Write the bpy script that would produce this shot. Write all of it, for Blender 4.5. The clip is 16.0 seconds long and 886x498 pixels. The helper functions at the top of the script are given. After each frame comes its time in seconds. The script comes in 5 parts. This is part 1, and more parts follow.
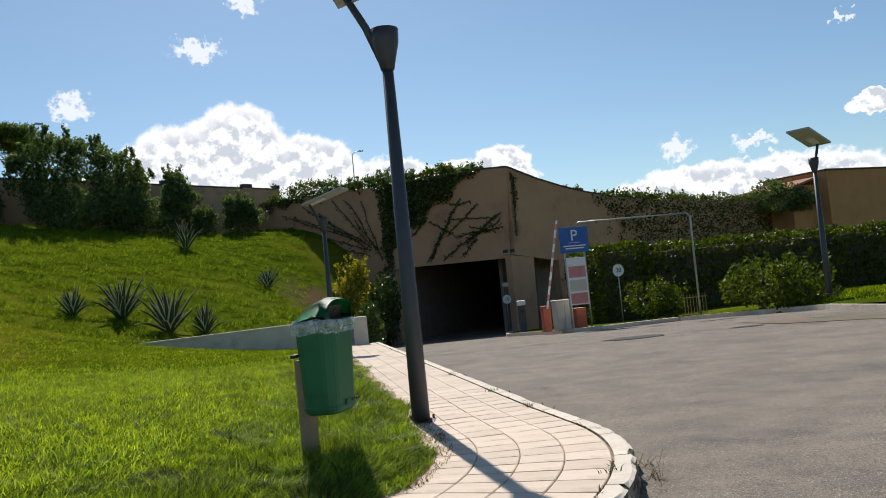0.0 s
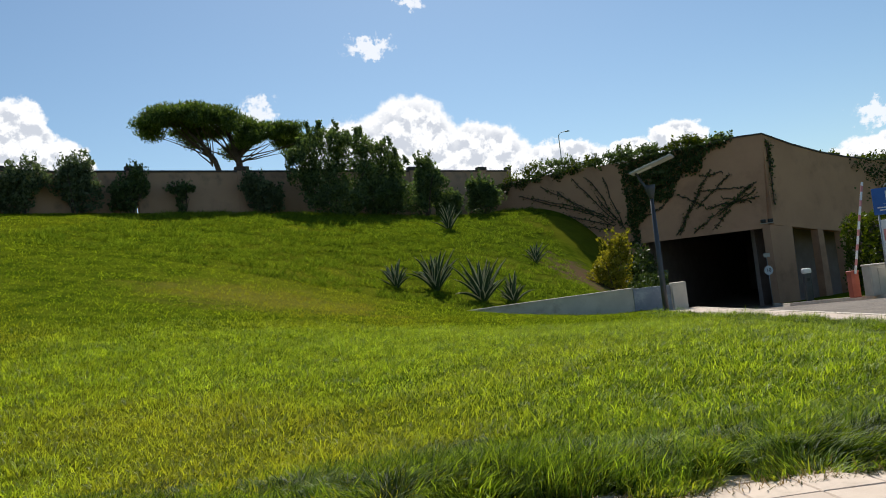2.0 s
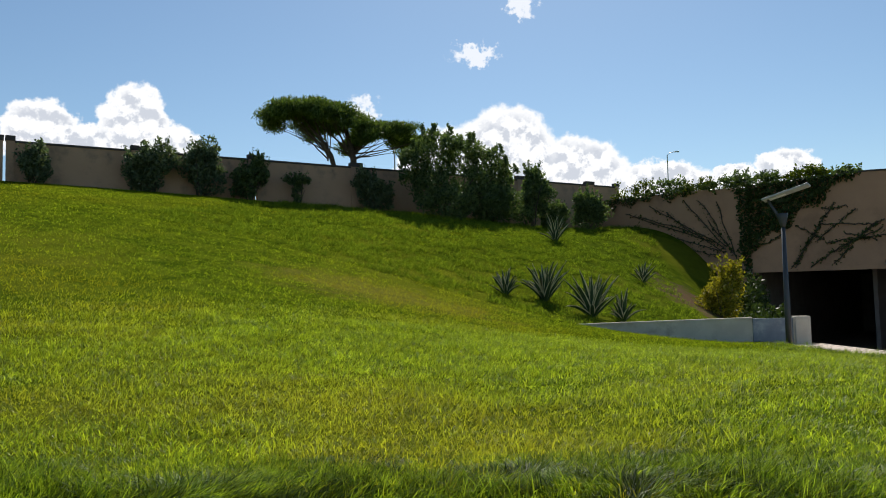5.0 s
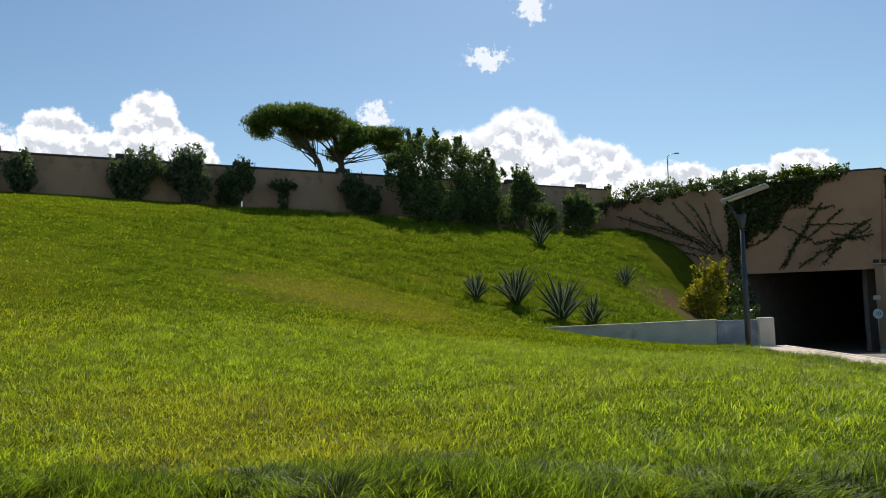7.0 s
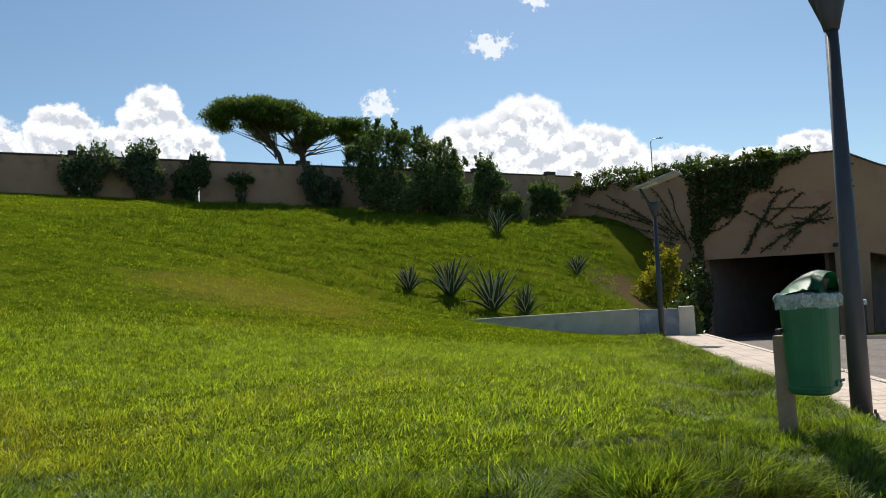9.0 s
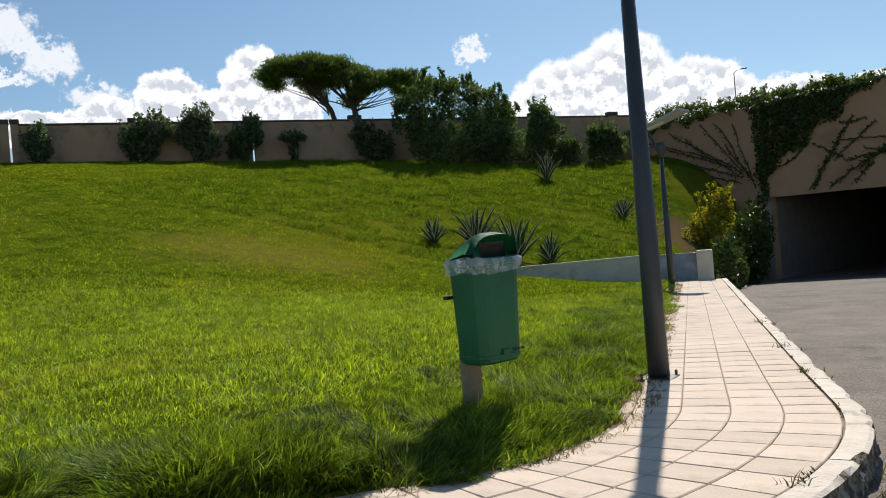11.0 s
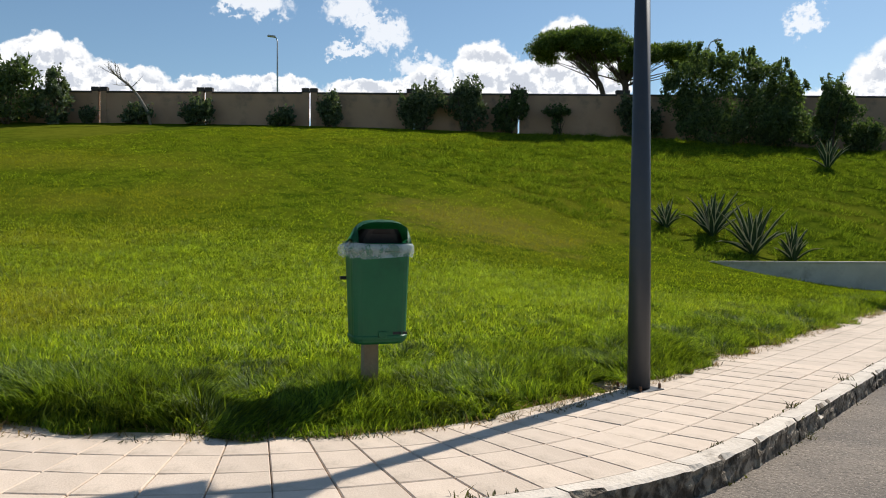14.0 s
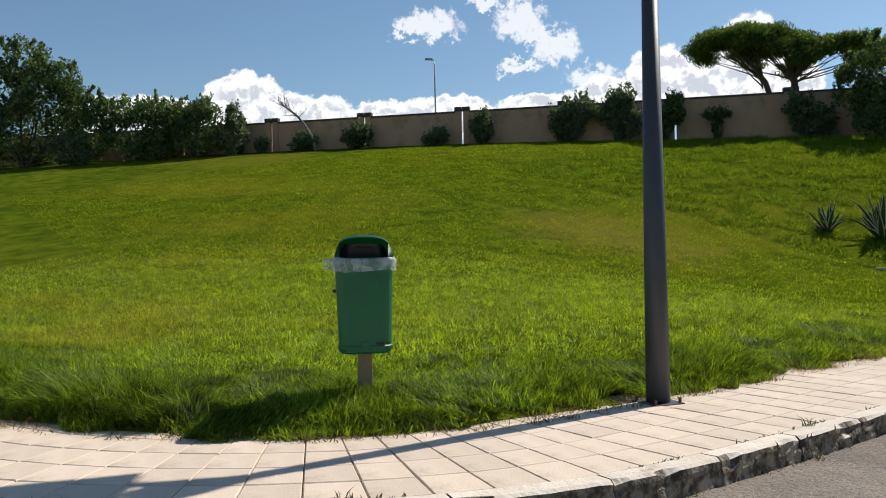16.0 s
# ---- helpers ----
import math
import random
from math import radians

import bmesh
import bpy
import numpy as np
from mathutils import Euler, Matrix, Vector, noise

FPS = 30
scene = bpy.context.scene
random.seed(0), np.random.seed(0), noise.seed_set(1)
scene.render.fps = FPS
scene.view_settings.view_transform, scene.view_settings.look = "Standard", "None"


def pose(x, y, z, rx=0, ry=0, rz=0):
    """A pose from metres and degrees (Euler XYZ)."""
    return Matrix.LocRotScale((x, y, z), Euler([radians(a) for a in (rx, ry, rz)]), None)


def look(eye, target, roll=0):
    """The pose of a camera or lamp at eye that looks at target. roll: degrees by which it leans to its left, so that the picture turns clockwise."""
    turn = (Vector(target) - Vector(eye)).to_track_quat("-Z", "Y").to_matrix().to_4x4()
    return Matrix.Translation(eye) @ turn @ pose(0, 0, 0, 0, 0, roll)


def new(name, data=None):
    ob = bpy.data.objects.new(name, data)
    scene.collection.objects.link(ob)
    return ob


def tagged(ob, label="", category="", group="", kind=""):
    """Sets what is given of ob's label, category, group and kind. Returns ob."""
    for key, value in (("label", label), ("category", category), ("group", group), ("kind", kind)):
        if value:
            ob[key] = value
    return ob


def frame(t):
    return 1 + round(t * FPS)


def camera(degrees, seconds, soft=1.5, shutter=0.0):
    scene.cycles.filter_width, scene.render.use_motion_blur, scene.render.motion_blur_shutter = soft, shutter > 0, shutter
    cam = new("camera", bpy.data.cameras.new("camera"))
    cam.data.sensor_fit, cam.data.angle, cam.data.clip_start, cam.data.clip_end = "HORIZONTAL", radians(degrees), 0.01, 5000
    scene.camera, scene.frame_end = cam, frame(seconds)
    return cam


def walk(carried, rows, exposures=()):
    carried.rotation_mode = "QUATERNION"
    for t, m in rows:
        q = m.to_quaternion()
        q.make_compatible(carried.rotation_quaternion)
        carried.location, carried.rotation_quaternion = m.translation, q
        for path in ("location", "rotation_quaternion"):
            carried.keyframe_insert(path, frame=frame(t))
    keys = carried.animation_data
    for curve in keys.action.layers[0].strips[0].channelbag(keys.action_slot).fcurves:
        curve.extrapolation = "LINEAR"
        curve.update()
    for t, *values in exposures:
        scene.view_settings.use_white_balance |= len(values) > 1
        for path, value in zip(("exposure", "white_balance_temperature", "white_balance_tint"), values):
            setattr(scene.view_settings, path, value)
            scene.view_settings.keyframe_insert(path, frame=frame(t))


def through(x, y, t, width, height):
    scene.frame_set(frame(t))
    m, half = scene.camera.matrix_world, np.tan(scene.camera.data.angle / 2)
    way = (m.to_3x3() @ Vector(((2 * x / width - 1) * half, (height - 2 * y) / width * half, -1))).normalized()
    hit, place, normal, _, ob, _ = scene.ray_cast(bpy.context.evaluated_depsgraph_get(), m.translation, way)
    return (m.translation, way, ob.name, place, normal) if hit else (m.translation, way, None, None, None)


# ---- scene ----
cam = camera(59.2, 16.0, 1.0)
PATH = [
    (0, (-0.349, -0.013, 1.42), (-0.087, 1.968, 1.513), -5.6),
    (0.5, (-1.766, -0.137, 1.397), (-1.762, 1.86, 1.504), -6.1),
    (1, (-3.192, -0.404, 1.39), (-3.244, 1.593, 1.493), -6.4),
    (1.5, (-4.445, -0.708, 1.369), (-4.527, 1.288, 1.465), -6.7),
    (2, (-5.523, -1.005, 1.363), (-5.7, 0.984, 1.464), -6.7),
    (2.5, (-6.271, -1.184, 1.426), (-6.508, 0.8, 1.511), -6.2),
    (3, (-6.671, -1.286, 1.41), (-6.918, 0.698, 1.479), -5.1),
    (3.5, (-6.731, -1.147, 1.424), (-6.832, 0.85, 1.418), -6.6),
    (4, (-6.674, -1.245, 1.429), (-6.809, 0.749, 1.36), -8.5),
    (4.5, (-6.612, -1.273, 1.426), (-6.82, 0.715, 1.365), -7.5),
    (5, (-6.487, -1.305, 1.357), (-6.886, 0.65, 1.494), -1.3),
    (5.2, (-6.316, -1.302, 1.353), (-6.746, 0.643, 1.529), -0.4),
    (7.5, (-4.137, -0.704, 1.3), (-4.601, 1.365, 1.455), -2.1),
    (8, (-3.407, -0.398, 1.295), (-3.865, 1.543, 1.443), -1.8),
    (8.5, (-2.601, -0.215, 1.314), (-3.05, 1.729, 1.444), -1.6),
    (9, (-1.793, 0.028, 1.36), (-2.244, 1.973, 1.48), -2.8),
    (9.5, (-0.959, 0.348, 1.335), (-1.417, 2.294, 1.413), -4.6),
    (9.7, (-0.661, 0.448, 1.332), (-1.128, 2.392, 1.391), -5.1),
    (11.8, (2.029, 1.384, 1.325), (1.127, 3.169, 1.289), -3.8),
    (12, (2.242, 1.47, 1.328), (1.295, 3.231, 1.282), -3.7),
    (12.5, (2.668, 1.703, 1.327), (1.616, 3.403, 1.272), -2.9),
    (13, (3.032, 1.907, 1.33), (1.857, 3.526, 1.276), -2.2),
    (13.5, (3.291, 2.085, 1.321), (2.038, 3.643, 1.27), -1.0),
    (14, (3.544, 2.273, 1.316), (2.206, 3.759, 1.278), 0.3),
    (14.5, (3.804, 2.479, 1.313), (2.412, 3.915, 1.279), 0.0),
    (15, (4.065, 2.708, 1.314), (2.616, 4.085, 1.284), -1.0),
    (15.5, (4.328, 2.943, 1.311), (2.799, 4.232, 1.293), -1.1),
    (16, (4.578, 3.221, 1.294), (2.943, 4.374, 1.296), -1.2),
]
walk(cam, [(t, look(eye, target, roll)) for t, eye, target, roll in PATH])
# ---- sky, sun and exposure ----
SUN_EL, SUN_AZ = 45.2, -4.2          # degrees; azimuth from +y towards +x
sun = new("sun", bpy.data.lights.new("sun", "SUN"))
sun.data.energy, sun.data.angle, sun.data.color = 4.6, radians(0.53), (1.0, 0.955, 0.88)
_e, _a = radians(SUN_EL), radians(SUN_AZ)
SUN_DIR = Vector((math.sin(_a) * math.cos(_e), math.cos(_a) * math.cos(_e), math.sin(_e)))
sun.matrix_world = look(SUN_DIR * 60, (0, 0, 0))
scene.view_settings.exposure = 0.15


class Nodes:
    """A short way to write node trees."""

    def __init__(self, tree):
        self.t = tree
        tree.nodes.clear()

    def add(self, kind, props=None, **ins):
        n = self.t.nodes.new(kind)
        for k, v in (props or {}).items():
            setattr(n, k, v)
        for k, v in ins.items():
            self.put(n, k.replace("_", " "), v)
        return n

    def put(self, n, key, v):
        sock = n.inputs[int(key)] if key.isdigit() else n.inputs[key]
        if isinstance(v, bpy.types.NodeSocket):
            self.t.links.new(v, sock)
        elif isinstance(v, bpy.types.Node):
            self.t.links.new(v.outputs[0], sock)
        else:
            sock.default_value = v

    def math(self, op, a, b=0.0, c=0.0, clamp=False):
        n = self.t.nodes.new("ShaderNodeMath")
        n.operation, n.use_clamp = op, clamp
        for i, v in enumerate((a, b, c)):
            self.put(n, str(i), v)
        return n.outputs[0]

    def mix(self, f, a, b, blend="MIX"):
        n = self.t.nodes.new("ShaderNodeMix")
        n.data_type, n.blend_type = "RGBA", blend
        for s, v in ((n.inputs[0], f), (n.inputs[6], a), (n.inputs[7], b)):
            if isinstance(v, bpy.types.NodeSocket):
                self.t.links.new(v, s)
            else:
                s.default_value = (*v, 1.0) if isinstance(v, tuple) and len(v) == 3 else v
        return n.outputs[2]

    def ramp(self, f, lo, hi, a=0.0, b=1.0):
        n = self.t.nodes.new("ShaderNodeMapRange")
        n.interpolation_type = "SMOOTHSTEP"
        for i, v in enumerate((f, lo, hi, a, b)):
            self.put(n, str(i), v)
        return n.outputs[0]

    def noise(self, vec, scale, detail=4.0, rough=0.55, colour=False):
        n = self.t.nodes.new("ShaderNodeTexNoise")
        n.inputs["Scale"].default_value, n.inputs["Detail"].default_value, n.inputs["Roughness"].default_value = scale, detail, rough
        if vec is not None:
            self.t.links.new(vec, n.inputs["Vector"])
        return n.outputs[1 if colour else 0]


world = bpy.data.worlds.new("sky")
scene.world = world
world.use_nodes = True
w = Nodes(world.node_tree)
sky = w.add("ShaderNodeTexSky", dict(sky_type="NISHITA", sun_disc=False, sun_elevation=radians(SUN_EL), sun_rotation=radians(SUN_AZ),
                                     air_density=1.0, dust_density=0.3, ozone_density=2.2))
tc = w.add("ShaderNodeTexCoord").outputs["Generated"]
sep = w.add("ShaderNodeSeparateXYZ", None, Vector=tc)
az = w.math("MULTIPLY", w.math("ARCTAN2", sep.outputs[0], sep.outputs[1]), 57.2958)
el = w.math("MULTIPLY", w.math("ARCSINE", sep.outputs[2]), 57.2958)
ang = w.add("ShaderNodeCombineXYZ", None, X=az, Y=el, Z=0.0).outputs[0]
# cumulus heaps over the horizon: azimuth, elevation, half width, half height
HEAPS = [(-6.6, 9.6, 3.6, 4.2), (-10.8, 8.6, 3.8, 3.9), (-1.6, 8.2, 3.6, 3.2), (4.2, 7.6, 3.4, 1.9), (-15.0, 7.5, 3.0, 2.2),
         (12.4, 7.6, 2.4, 2.1), (9.2, 7.8, 1.6, 1.3), (26.5, 4.2, 6.5, 2.3), (33.0, 4.0, 5.0, 2.4), (37.5, 9.0, 1.6, 0.6),
         (-33.2, 12.2, 2.1, 2.9), (-30.6, 10.2, 1.9, 2.3), (-38.9, 11.6, 2.3, 2.1), (-36.0, 10.5, 2.2, 1.8), (-43.2, 10.4, 1.9, 1.4),
         (-54.2, 9.6, 3.6, 1.5), (-47.2, 9.9, 3.4, 1.2), (-59.0, 9.4, 3.0, 1.3), (-65.0, 9.2, 4.4, 2.0), (-68.8, 10.6, 2.6, 2.0), (-76.0, 8.5, 5.0, 2.2)]
# thin torn clouds higher up
WISPS = [(-8.9, 17.9, 1.8, 0.8), (-17.4, 13.9, 1.3, 1.0), (-5.4, 21.2, 1.2, 1.0), (-55.4, 16.1, 2.6, 1.2), (-48.9, 16.2, 2.0, 1.4), (-46.2, 14.3, 1.9, 1.3),
         (-43.8, 12.0, 2.0, 1.0), (-49.0, 13.0, 1.7, 0.6), (30.0, 7.6, 1.6, 0.5), (36.2, 14.6, 0.7, 0.4), (24.9, 8.0, 1.2, 0.8), (-51.2, 17.6, 1.3, 0.7), (-47.6, 15.0, 1.6, 0.7), (-42.6, 11.2, 1.5, 0.7), (-57.2, 15.7, 1.2, 0.6)]


def heap_field(items, wob):
    """The greatest of (1 - distance from each heap in its own half sizes), roughened by wob."""
    total = None
    for a0, e0, ra, rb in items:
        v = w.add("ShaderNodeVectorMath", dict(operation="SUBTRACT"), **{"0": wob, "1": (a0, e0, 0.0)})
        v = w.add("ShaderNodeVectorMath", dict(operation="MULTIPLY"), **{"0": v, "1": (1 / ra, 1 / rb, 0.0)})
        v = w.add("ShaderNodeVectorMath", dict(operation="LENGTH"), **{"0": v}).outputs["Value"]
        f = w.math("SUBTRACT", 1.0, v)
        total = f if total is None else w.math("SMOOTH_MAX", total, f, 0.12)
    return total


def cloud_layer(items, scale, edge, lo, hi):
    n1 = w.noise(ang, scale, 6.0, 0.6, colour=True)
    off = w.add("ShaderNodeVectorMath", dict(operation="SUBTRACT"), **{"0": n1, "1": (0.5, 0.5, 0.5)})
    off = w.add("ShaderNodeVectorMath", dict(operation="SCALE"), **{"0": off, "Scale": edge})
    wob = w.add("ShaderNodeVectorMath", dict(operation="ADD"), **{"0": ang, "1": off}).outputs[0]
    f = heap_field(items, wob)
    return f, w.ramp(f, lo, hi)


heap, heap_mask = cloud_layer(HEAPS, 0.8, 2.0, -0.17, -0.02)
wisp, wisp_mask = cloud_layer(WISPS, 1.5, 3.6, -0.10, 0.46)
# cloud shading put into the colour: grey where the noise above is denser
billow = w.noise(ang, 0.8, 7.0, 0.6)
above = w.noise(w.add("ShaderNodeVectorMath", dict(operation="ADD"), **{"0": ang, "1": (0.15, 0.7, 0.0)}).outputs[0], 0.8, 7.0, 0.6)
relief = w.ramp(w.math("SUBTRACT", above, billow), -0.05, 0.09)
grey = w.math("MULTIPLY", w.ramp(heap, -0.04, 0.25), relief)
cloud = w.mix(grey, (10.6, 10.7, 10.9), (6.7, 7.1, 7.9))
clear = w.mix(1.0, sky.outputs[0], (0.90, 1.0, 1.01), "MULTIPLY")
sky_col = w.mix(w.math("MULTIPLY", wisp_mask, 0.85), clear, (10.2, 10.4, 10.8))
sky_col = w.mix(heap_mask, sky_col, cloud)
bg = w.add("ShaderNodeBackground", None, Color=sky_col, Strength=0.087)
w.t.links.new(bg.outputs[0], w.add("ShaderNodeOutputWorld").inputs[0])

# ---- materials ----


def material(name):
    m = bpy.data.materials.new(name)
    m.use_nodes = True
    return m, Nodes(m.node_tree)


def finish(m, n, shader):
    n.t.links.new(shader.outputs[0], n.add("ShaderNodeOutputMaterial").inputs[0])
    return m


def surface(name, dark, light, scale=3.0, rough=0.85, bump=0.3, fine=40.0, stain=None, stain_scale=0.6, stain_lo=0.5, metal=0.0, vary=0.0, speck=0.0, dist=0.01):
    """Opaque paint, stone, plaster or metal: two scales of colour, an optional stain colour, bump, piece by piece variation."""
    m, n = material(name)
    co = n.add("ShaderNodeTexCoord").outputs["Object"]
    big, small = n.noise(co, scale, 5.0), n.noise(co, fine, 3.0)
    f = n.math("ADD", n.math("MULTIPLY", n.ramp(big, 0.3, 0.7), 0.65), n.math("MULTIPLY", small, 0.35))
    col = n.mix(f, dark, light)
    if stain:
        col = n.mix(n.ramp(n.noise(co, stain_scale, 7.0, 0.65), stain_lo, stain_lo + 0.2), col, stain)
    if speck:
        col = n.mix(n.math("MULTIPLY", n.ramp(n.noise(co, fine * 1.7, 3.0, 0.7), 0.5, 0.36), speck), col, tuple(c * 0.35 for c in dark))
        col = n.mix(n.math("MULTIPLY", n.ramp(n.noise(co, fine * 3, 2.0), 0.56, 0.70), speck), col, tuple(min(1, c * 2.0) for c in light))
    if vary:
        rnd = n.add("ShaderNodeObjectInfo").outputs["Random"]
        hsv = n.add("ShaderNodeHueSaturation", None, Color=col, Value=n.math("ADD", 1 - vary, n.math("MULTIPLY", rnd, 2 * vary)))
        col = hsv.outputs[0]
    bmp = n.add("ShaderNodeBump", None, Strength=bump, Distance=dist, Height=n.math("ADD", small, n.math("MULTIPLY", big, 1.5)))
    p = n.add("ShaderNodeBsdfPrincipled", None, Base_Color=col, Roughness=n.math("ADD", rough - 0.08, n.math("MULTIPLY", big, 0.16)), Metallic=metal, Normal=bmp.outputs[0])
    return finish(m, n, p)


def dry_spot(n, co):
    """A sun-dried patch on the swell of the lawn."""
    s = n.add("ShaderNodeVectorMath", dict(operation="SUBTRACT"), **{"0": co, "1": (-13.2, 22.6, 1.8)})
    s = n.add("ShaderNodeVectorMath", dict(operation="MULTIPLY"), **{"0": s, "1": (0.24, 0.30, 0.0)})
    r = n.add("ShaderNodeVectorMath", dict(operation="LENGTH"), **{"0": s}).outputs["Value"]
    return n.ramp(n.math("ADD", r, n.math("MULTIPLY", n.math("SUBTRACT", n.noise(co, 0.9, 8.0, 0.75), 0.5), 3.2)), 1.2, 0.3)


def foliage(name, dark, light, through=0.45, tint=(1.2, 1.25, 0.5), patch=0.25, gloss=0.5, patch_col=None, matt=False, spec=0.18, tuft=0.0):
    """Leaves and blades that let light through, each one a little different."""
    m, n = material(name)
    rnd = n.add("ShaderNodeNewGeometry").outputs["Random Per Island"]
    co = n.add("ShaderNodeTexCoord").outputs["Object"]
    col = n.mix(rnd, dark, light)
    if tuft:
        f = n.math("ADD", n.ramp(n.noise(co, 5.5, 3.0), 0.34, 0.66, -tuft, tuft), n.ramp(n.noise(co, 0.9, 3.0), 0.3, 0.7, 1 - 0.5 * tuft, 1 + 0.5 * tuft))
        col = n.add("ShaderNodeHueSaturation", None, Color=col, Value=f).outputs[0]
    if patch_col:
        dry = dry_spot(n, co)
        col = n.mix(n.math("MULTIPLY", n.ramp(n.noise(co, patch, 4.0), 0.48, 0.70), 0.5), col, patch_col)
        col = n.mix(n.math("MULTIPLY", dry, 0.3), col, (0.36, 0.27, 0.05))
    p = n.add("ShaderNodeBsdfPrincipled", None, Base_Color=col, Roughness=gloss, Specular_IOR_Level=spec) if not matt else n.add("ShaderNodeBsdfDiffuse", None, Color=col)
    tcol = n.mix(1.0, col, tint, "MULTIPLY")
    tr = n.add("ShaderNodeBsdfTranslucent", None, Color=tcol)
    mx = n.add("ShaderNodeMixShader", None, Fac=through)
    n.t.links.new(p.outputs[0], mx.inputs[1])
    n.t.links.new(tr.outputs[0], mx.inputs[2])
    return finish(m, n, mx)


M_GRASS = foliage("grass_blades", (0.075, 0.138, 0.010), (0.285, 0.36, 0.028), 0.55, (1.3, 1.2, 0.4), 0.12, 0.65, (0.33, 0.29, 0.03), True, tuft=0.5)
M_LAWN = foliage("near_grass_blades", (0.085, 0.160, 0.014), (0.41, 0.51, 0.055), 0.55, (1.3, 1.2, 0.42), 0.12, 0.5, (0.42, 0.36, 0.05), spec=0.25, tuft=0.28)
M_ROUGH = foliage("tussock_blades", (0.040, 0.082, 0.010), (0.23, 0.31, 0.036), 0.5, (1.25, 1.2, 0.45), 0.5, 0.5, None, True, tuft=0.3)
M_TALL = foliage("long_grass_blades", (0.018, 0.050, 0.006), (0.285, 0.385, 0.042), 0.5, (1.25, 1.2, 0.42), 0.5, 0.5, spec=0.22, tuft=0.42)
M_DRY = foliage("dry_grass", (0.20, 0.13, 0.05), (0.38, 0.28, 0.12), 0.35, (1.1, 1.0, 0.7))
M_WEED = foliage("weeds", (0.035, 0.030, 0.012), (0.13, 0.13, 0.045), 0.35, (1.1, 1.1, 0.6))
M_LEAF = foliage("bush_leaves", (0.042, 0.070, 0.032), (0.17, 0.22, 0.098), 0.42, (1.2, 1.3, 0.5), gloss=0.6)
M_OLEANDER = foliage("oleander_leaves", (0.046, 0.074, 0.040), (0.20, 0.235, 0.135), 0.38, (1.1, 1.2, 0.6), gloss=0.55)
M_PINE = foliage("pine_needles", (0.040, 0.072, 0.020), (0.155, 0.205, 0.060), 0.42, (1.2, 1.3, 0.5), gloss=0.5)
M_HEDGE = foliage("hedge_leaves", (0.028, 0.05, 0.005), (0.13, 0.165, 0.014), 0.35, (1.3, 1.3, 0.4), gloss=0.45)
M_IVY = foliage("ivy_leaves", (0.028, 0.046, 0.014), (0.085, 0.115, 0.032), 0.25, (1.2, 1.3, 0.5), gloss=0.4)
M_YELLOW = foliage("yellow_leaves", (0.12, 0.13, 0.014), (0.38, 0.35, 0.045), 0.5, (1.2, 1.1, 0.4), gloss=0.45)
M_AGAVE = surface("agave_leaf", (0.020, 0.046, 0.016), (0.048, 0.085, 0.030), 5, 0.85, 0.15, 30)
M_AGAVE_RIM = surface("agave_leaf_margin", (0.52, 0.47, 0.27), (0.70, 0.64, 0.42), 5, 0.5, 0.15, 30)
M_BARK = surface("bark", (0.045, 0.032, 0.022), (0.13, 0.10, 0.075), 6, 0.95, 0.9, 30, dist=0.03)
M_PALE_BARK = surface("pale_bark", (0.16, 0.13, 0.10), (0.34, 0.29, 0.23), 6, 0.95, 0.7, 30)
M_PLASTER = surface("brown_plaster", (0.45, 0.245, 0.140), (0.55, 0.310, 0.180), 0.5, 0.93, 0.35, 14, (0.36, 0.195, 0.112), 0.35)
M_WALL = surface("tan_wall_plaster", (0.42, 0.25, 0.155), (0.50, 0.315, 0.20), 0.6, 0.93, 0.3, 14, (0.22, 0.155, 0.11), 0.5)
M_COPING = surface("dark_coping", (0.05, 0.04, 0.035), (0.10, 0.08, 0.07), 4, 0.9, 0.4, 30)
M_CONC = surface("pale_rendered_concrete", (0.54, 0.47, 0.38), (0.68, 0.60, 0.49), 1.6, 0.9, 0.3, 25, (0.43, 0.36, 0.28), 1.2)
M_GREYDOOR = surface("grey_painted_metal", (0.20, 0.22, 0.26), (0.28, 0.30, 0.34), 2.5, 0.6, 0.12, 30, (0.42, 0.43, 0.45), 2.0)
M_DARK = surface("dark_tunnel_concrete", (0.28, 0.21, 0.175), (0.38, 0.30, 0.25), 1.2, 0.95, 0.3, 20)
M_TILE = surface("paving_tile", (0.595, 0.468, 0.356), (0.732, 0.592, 0.466), 2.5, 0.9, 0.3, 60, (0.48, 0.38, 0.285), 1.5, vary=0.08)
M_JOINT = surface("paving_joint", (0.19, 0.135, 0.09), (0.34, 0.255, 0.175), 6, 0.98, 0.5, 60)
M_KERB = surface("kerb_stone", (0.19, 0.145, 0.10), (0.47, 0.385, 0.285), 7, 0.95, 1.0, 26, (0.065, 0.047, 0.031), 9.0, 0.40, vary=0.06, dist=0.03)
M_KERB_TOP = surface("pale_kerb_stone", (0.60, 0.505, 0.405), (0.76, 0.665, 0.555), 6, 0.93, 0.5, 30, (0.20, 0.155, 0.11), 5.0, 0.60, vary=0.06, dist=0.02)
M_ASPHALT = surface("asphalt", (0.128, 0.102, 0.079), (0.250, 0.205, 0.160), 1.6, 0.95, 1.0, 26, (0.088, 0.078, 0.068), 0.5, speck=0.65, dist=0.016)
M_TAR = surface("old_tar", (0.035, 0.03, 0.027), (0.06, 0.05, 0.045), 1.2, 0.95, 0.3, 20)
M_POLE = surface("dark_painted_steel", (0.042, 0.046, 0.054), (0.062, 0.066, 0.076), 3, 0.5, 0.06, 40, (0.07, 0.065, 0.06), 2.0, metal=0.15)
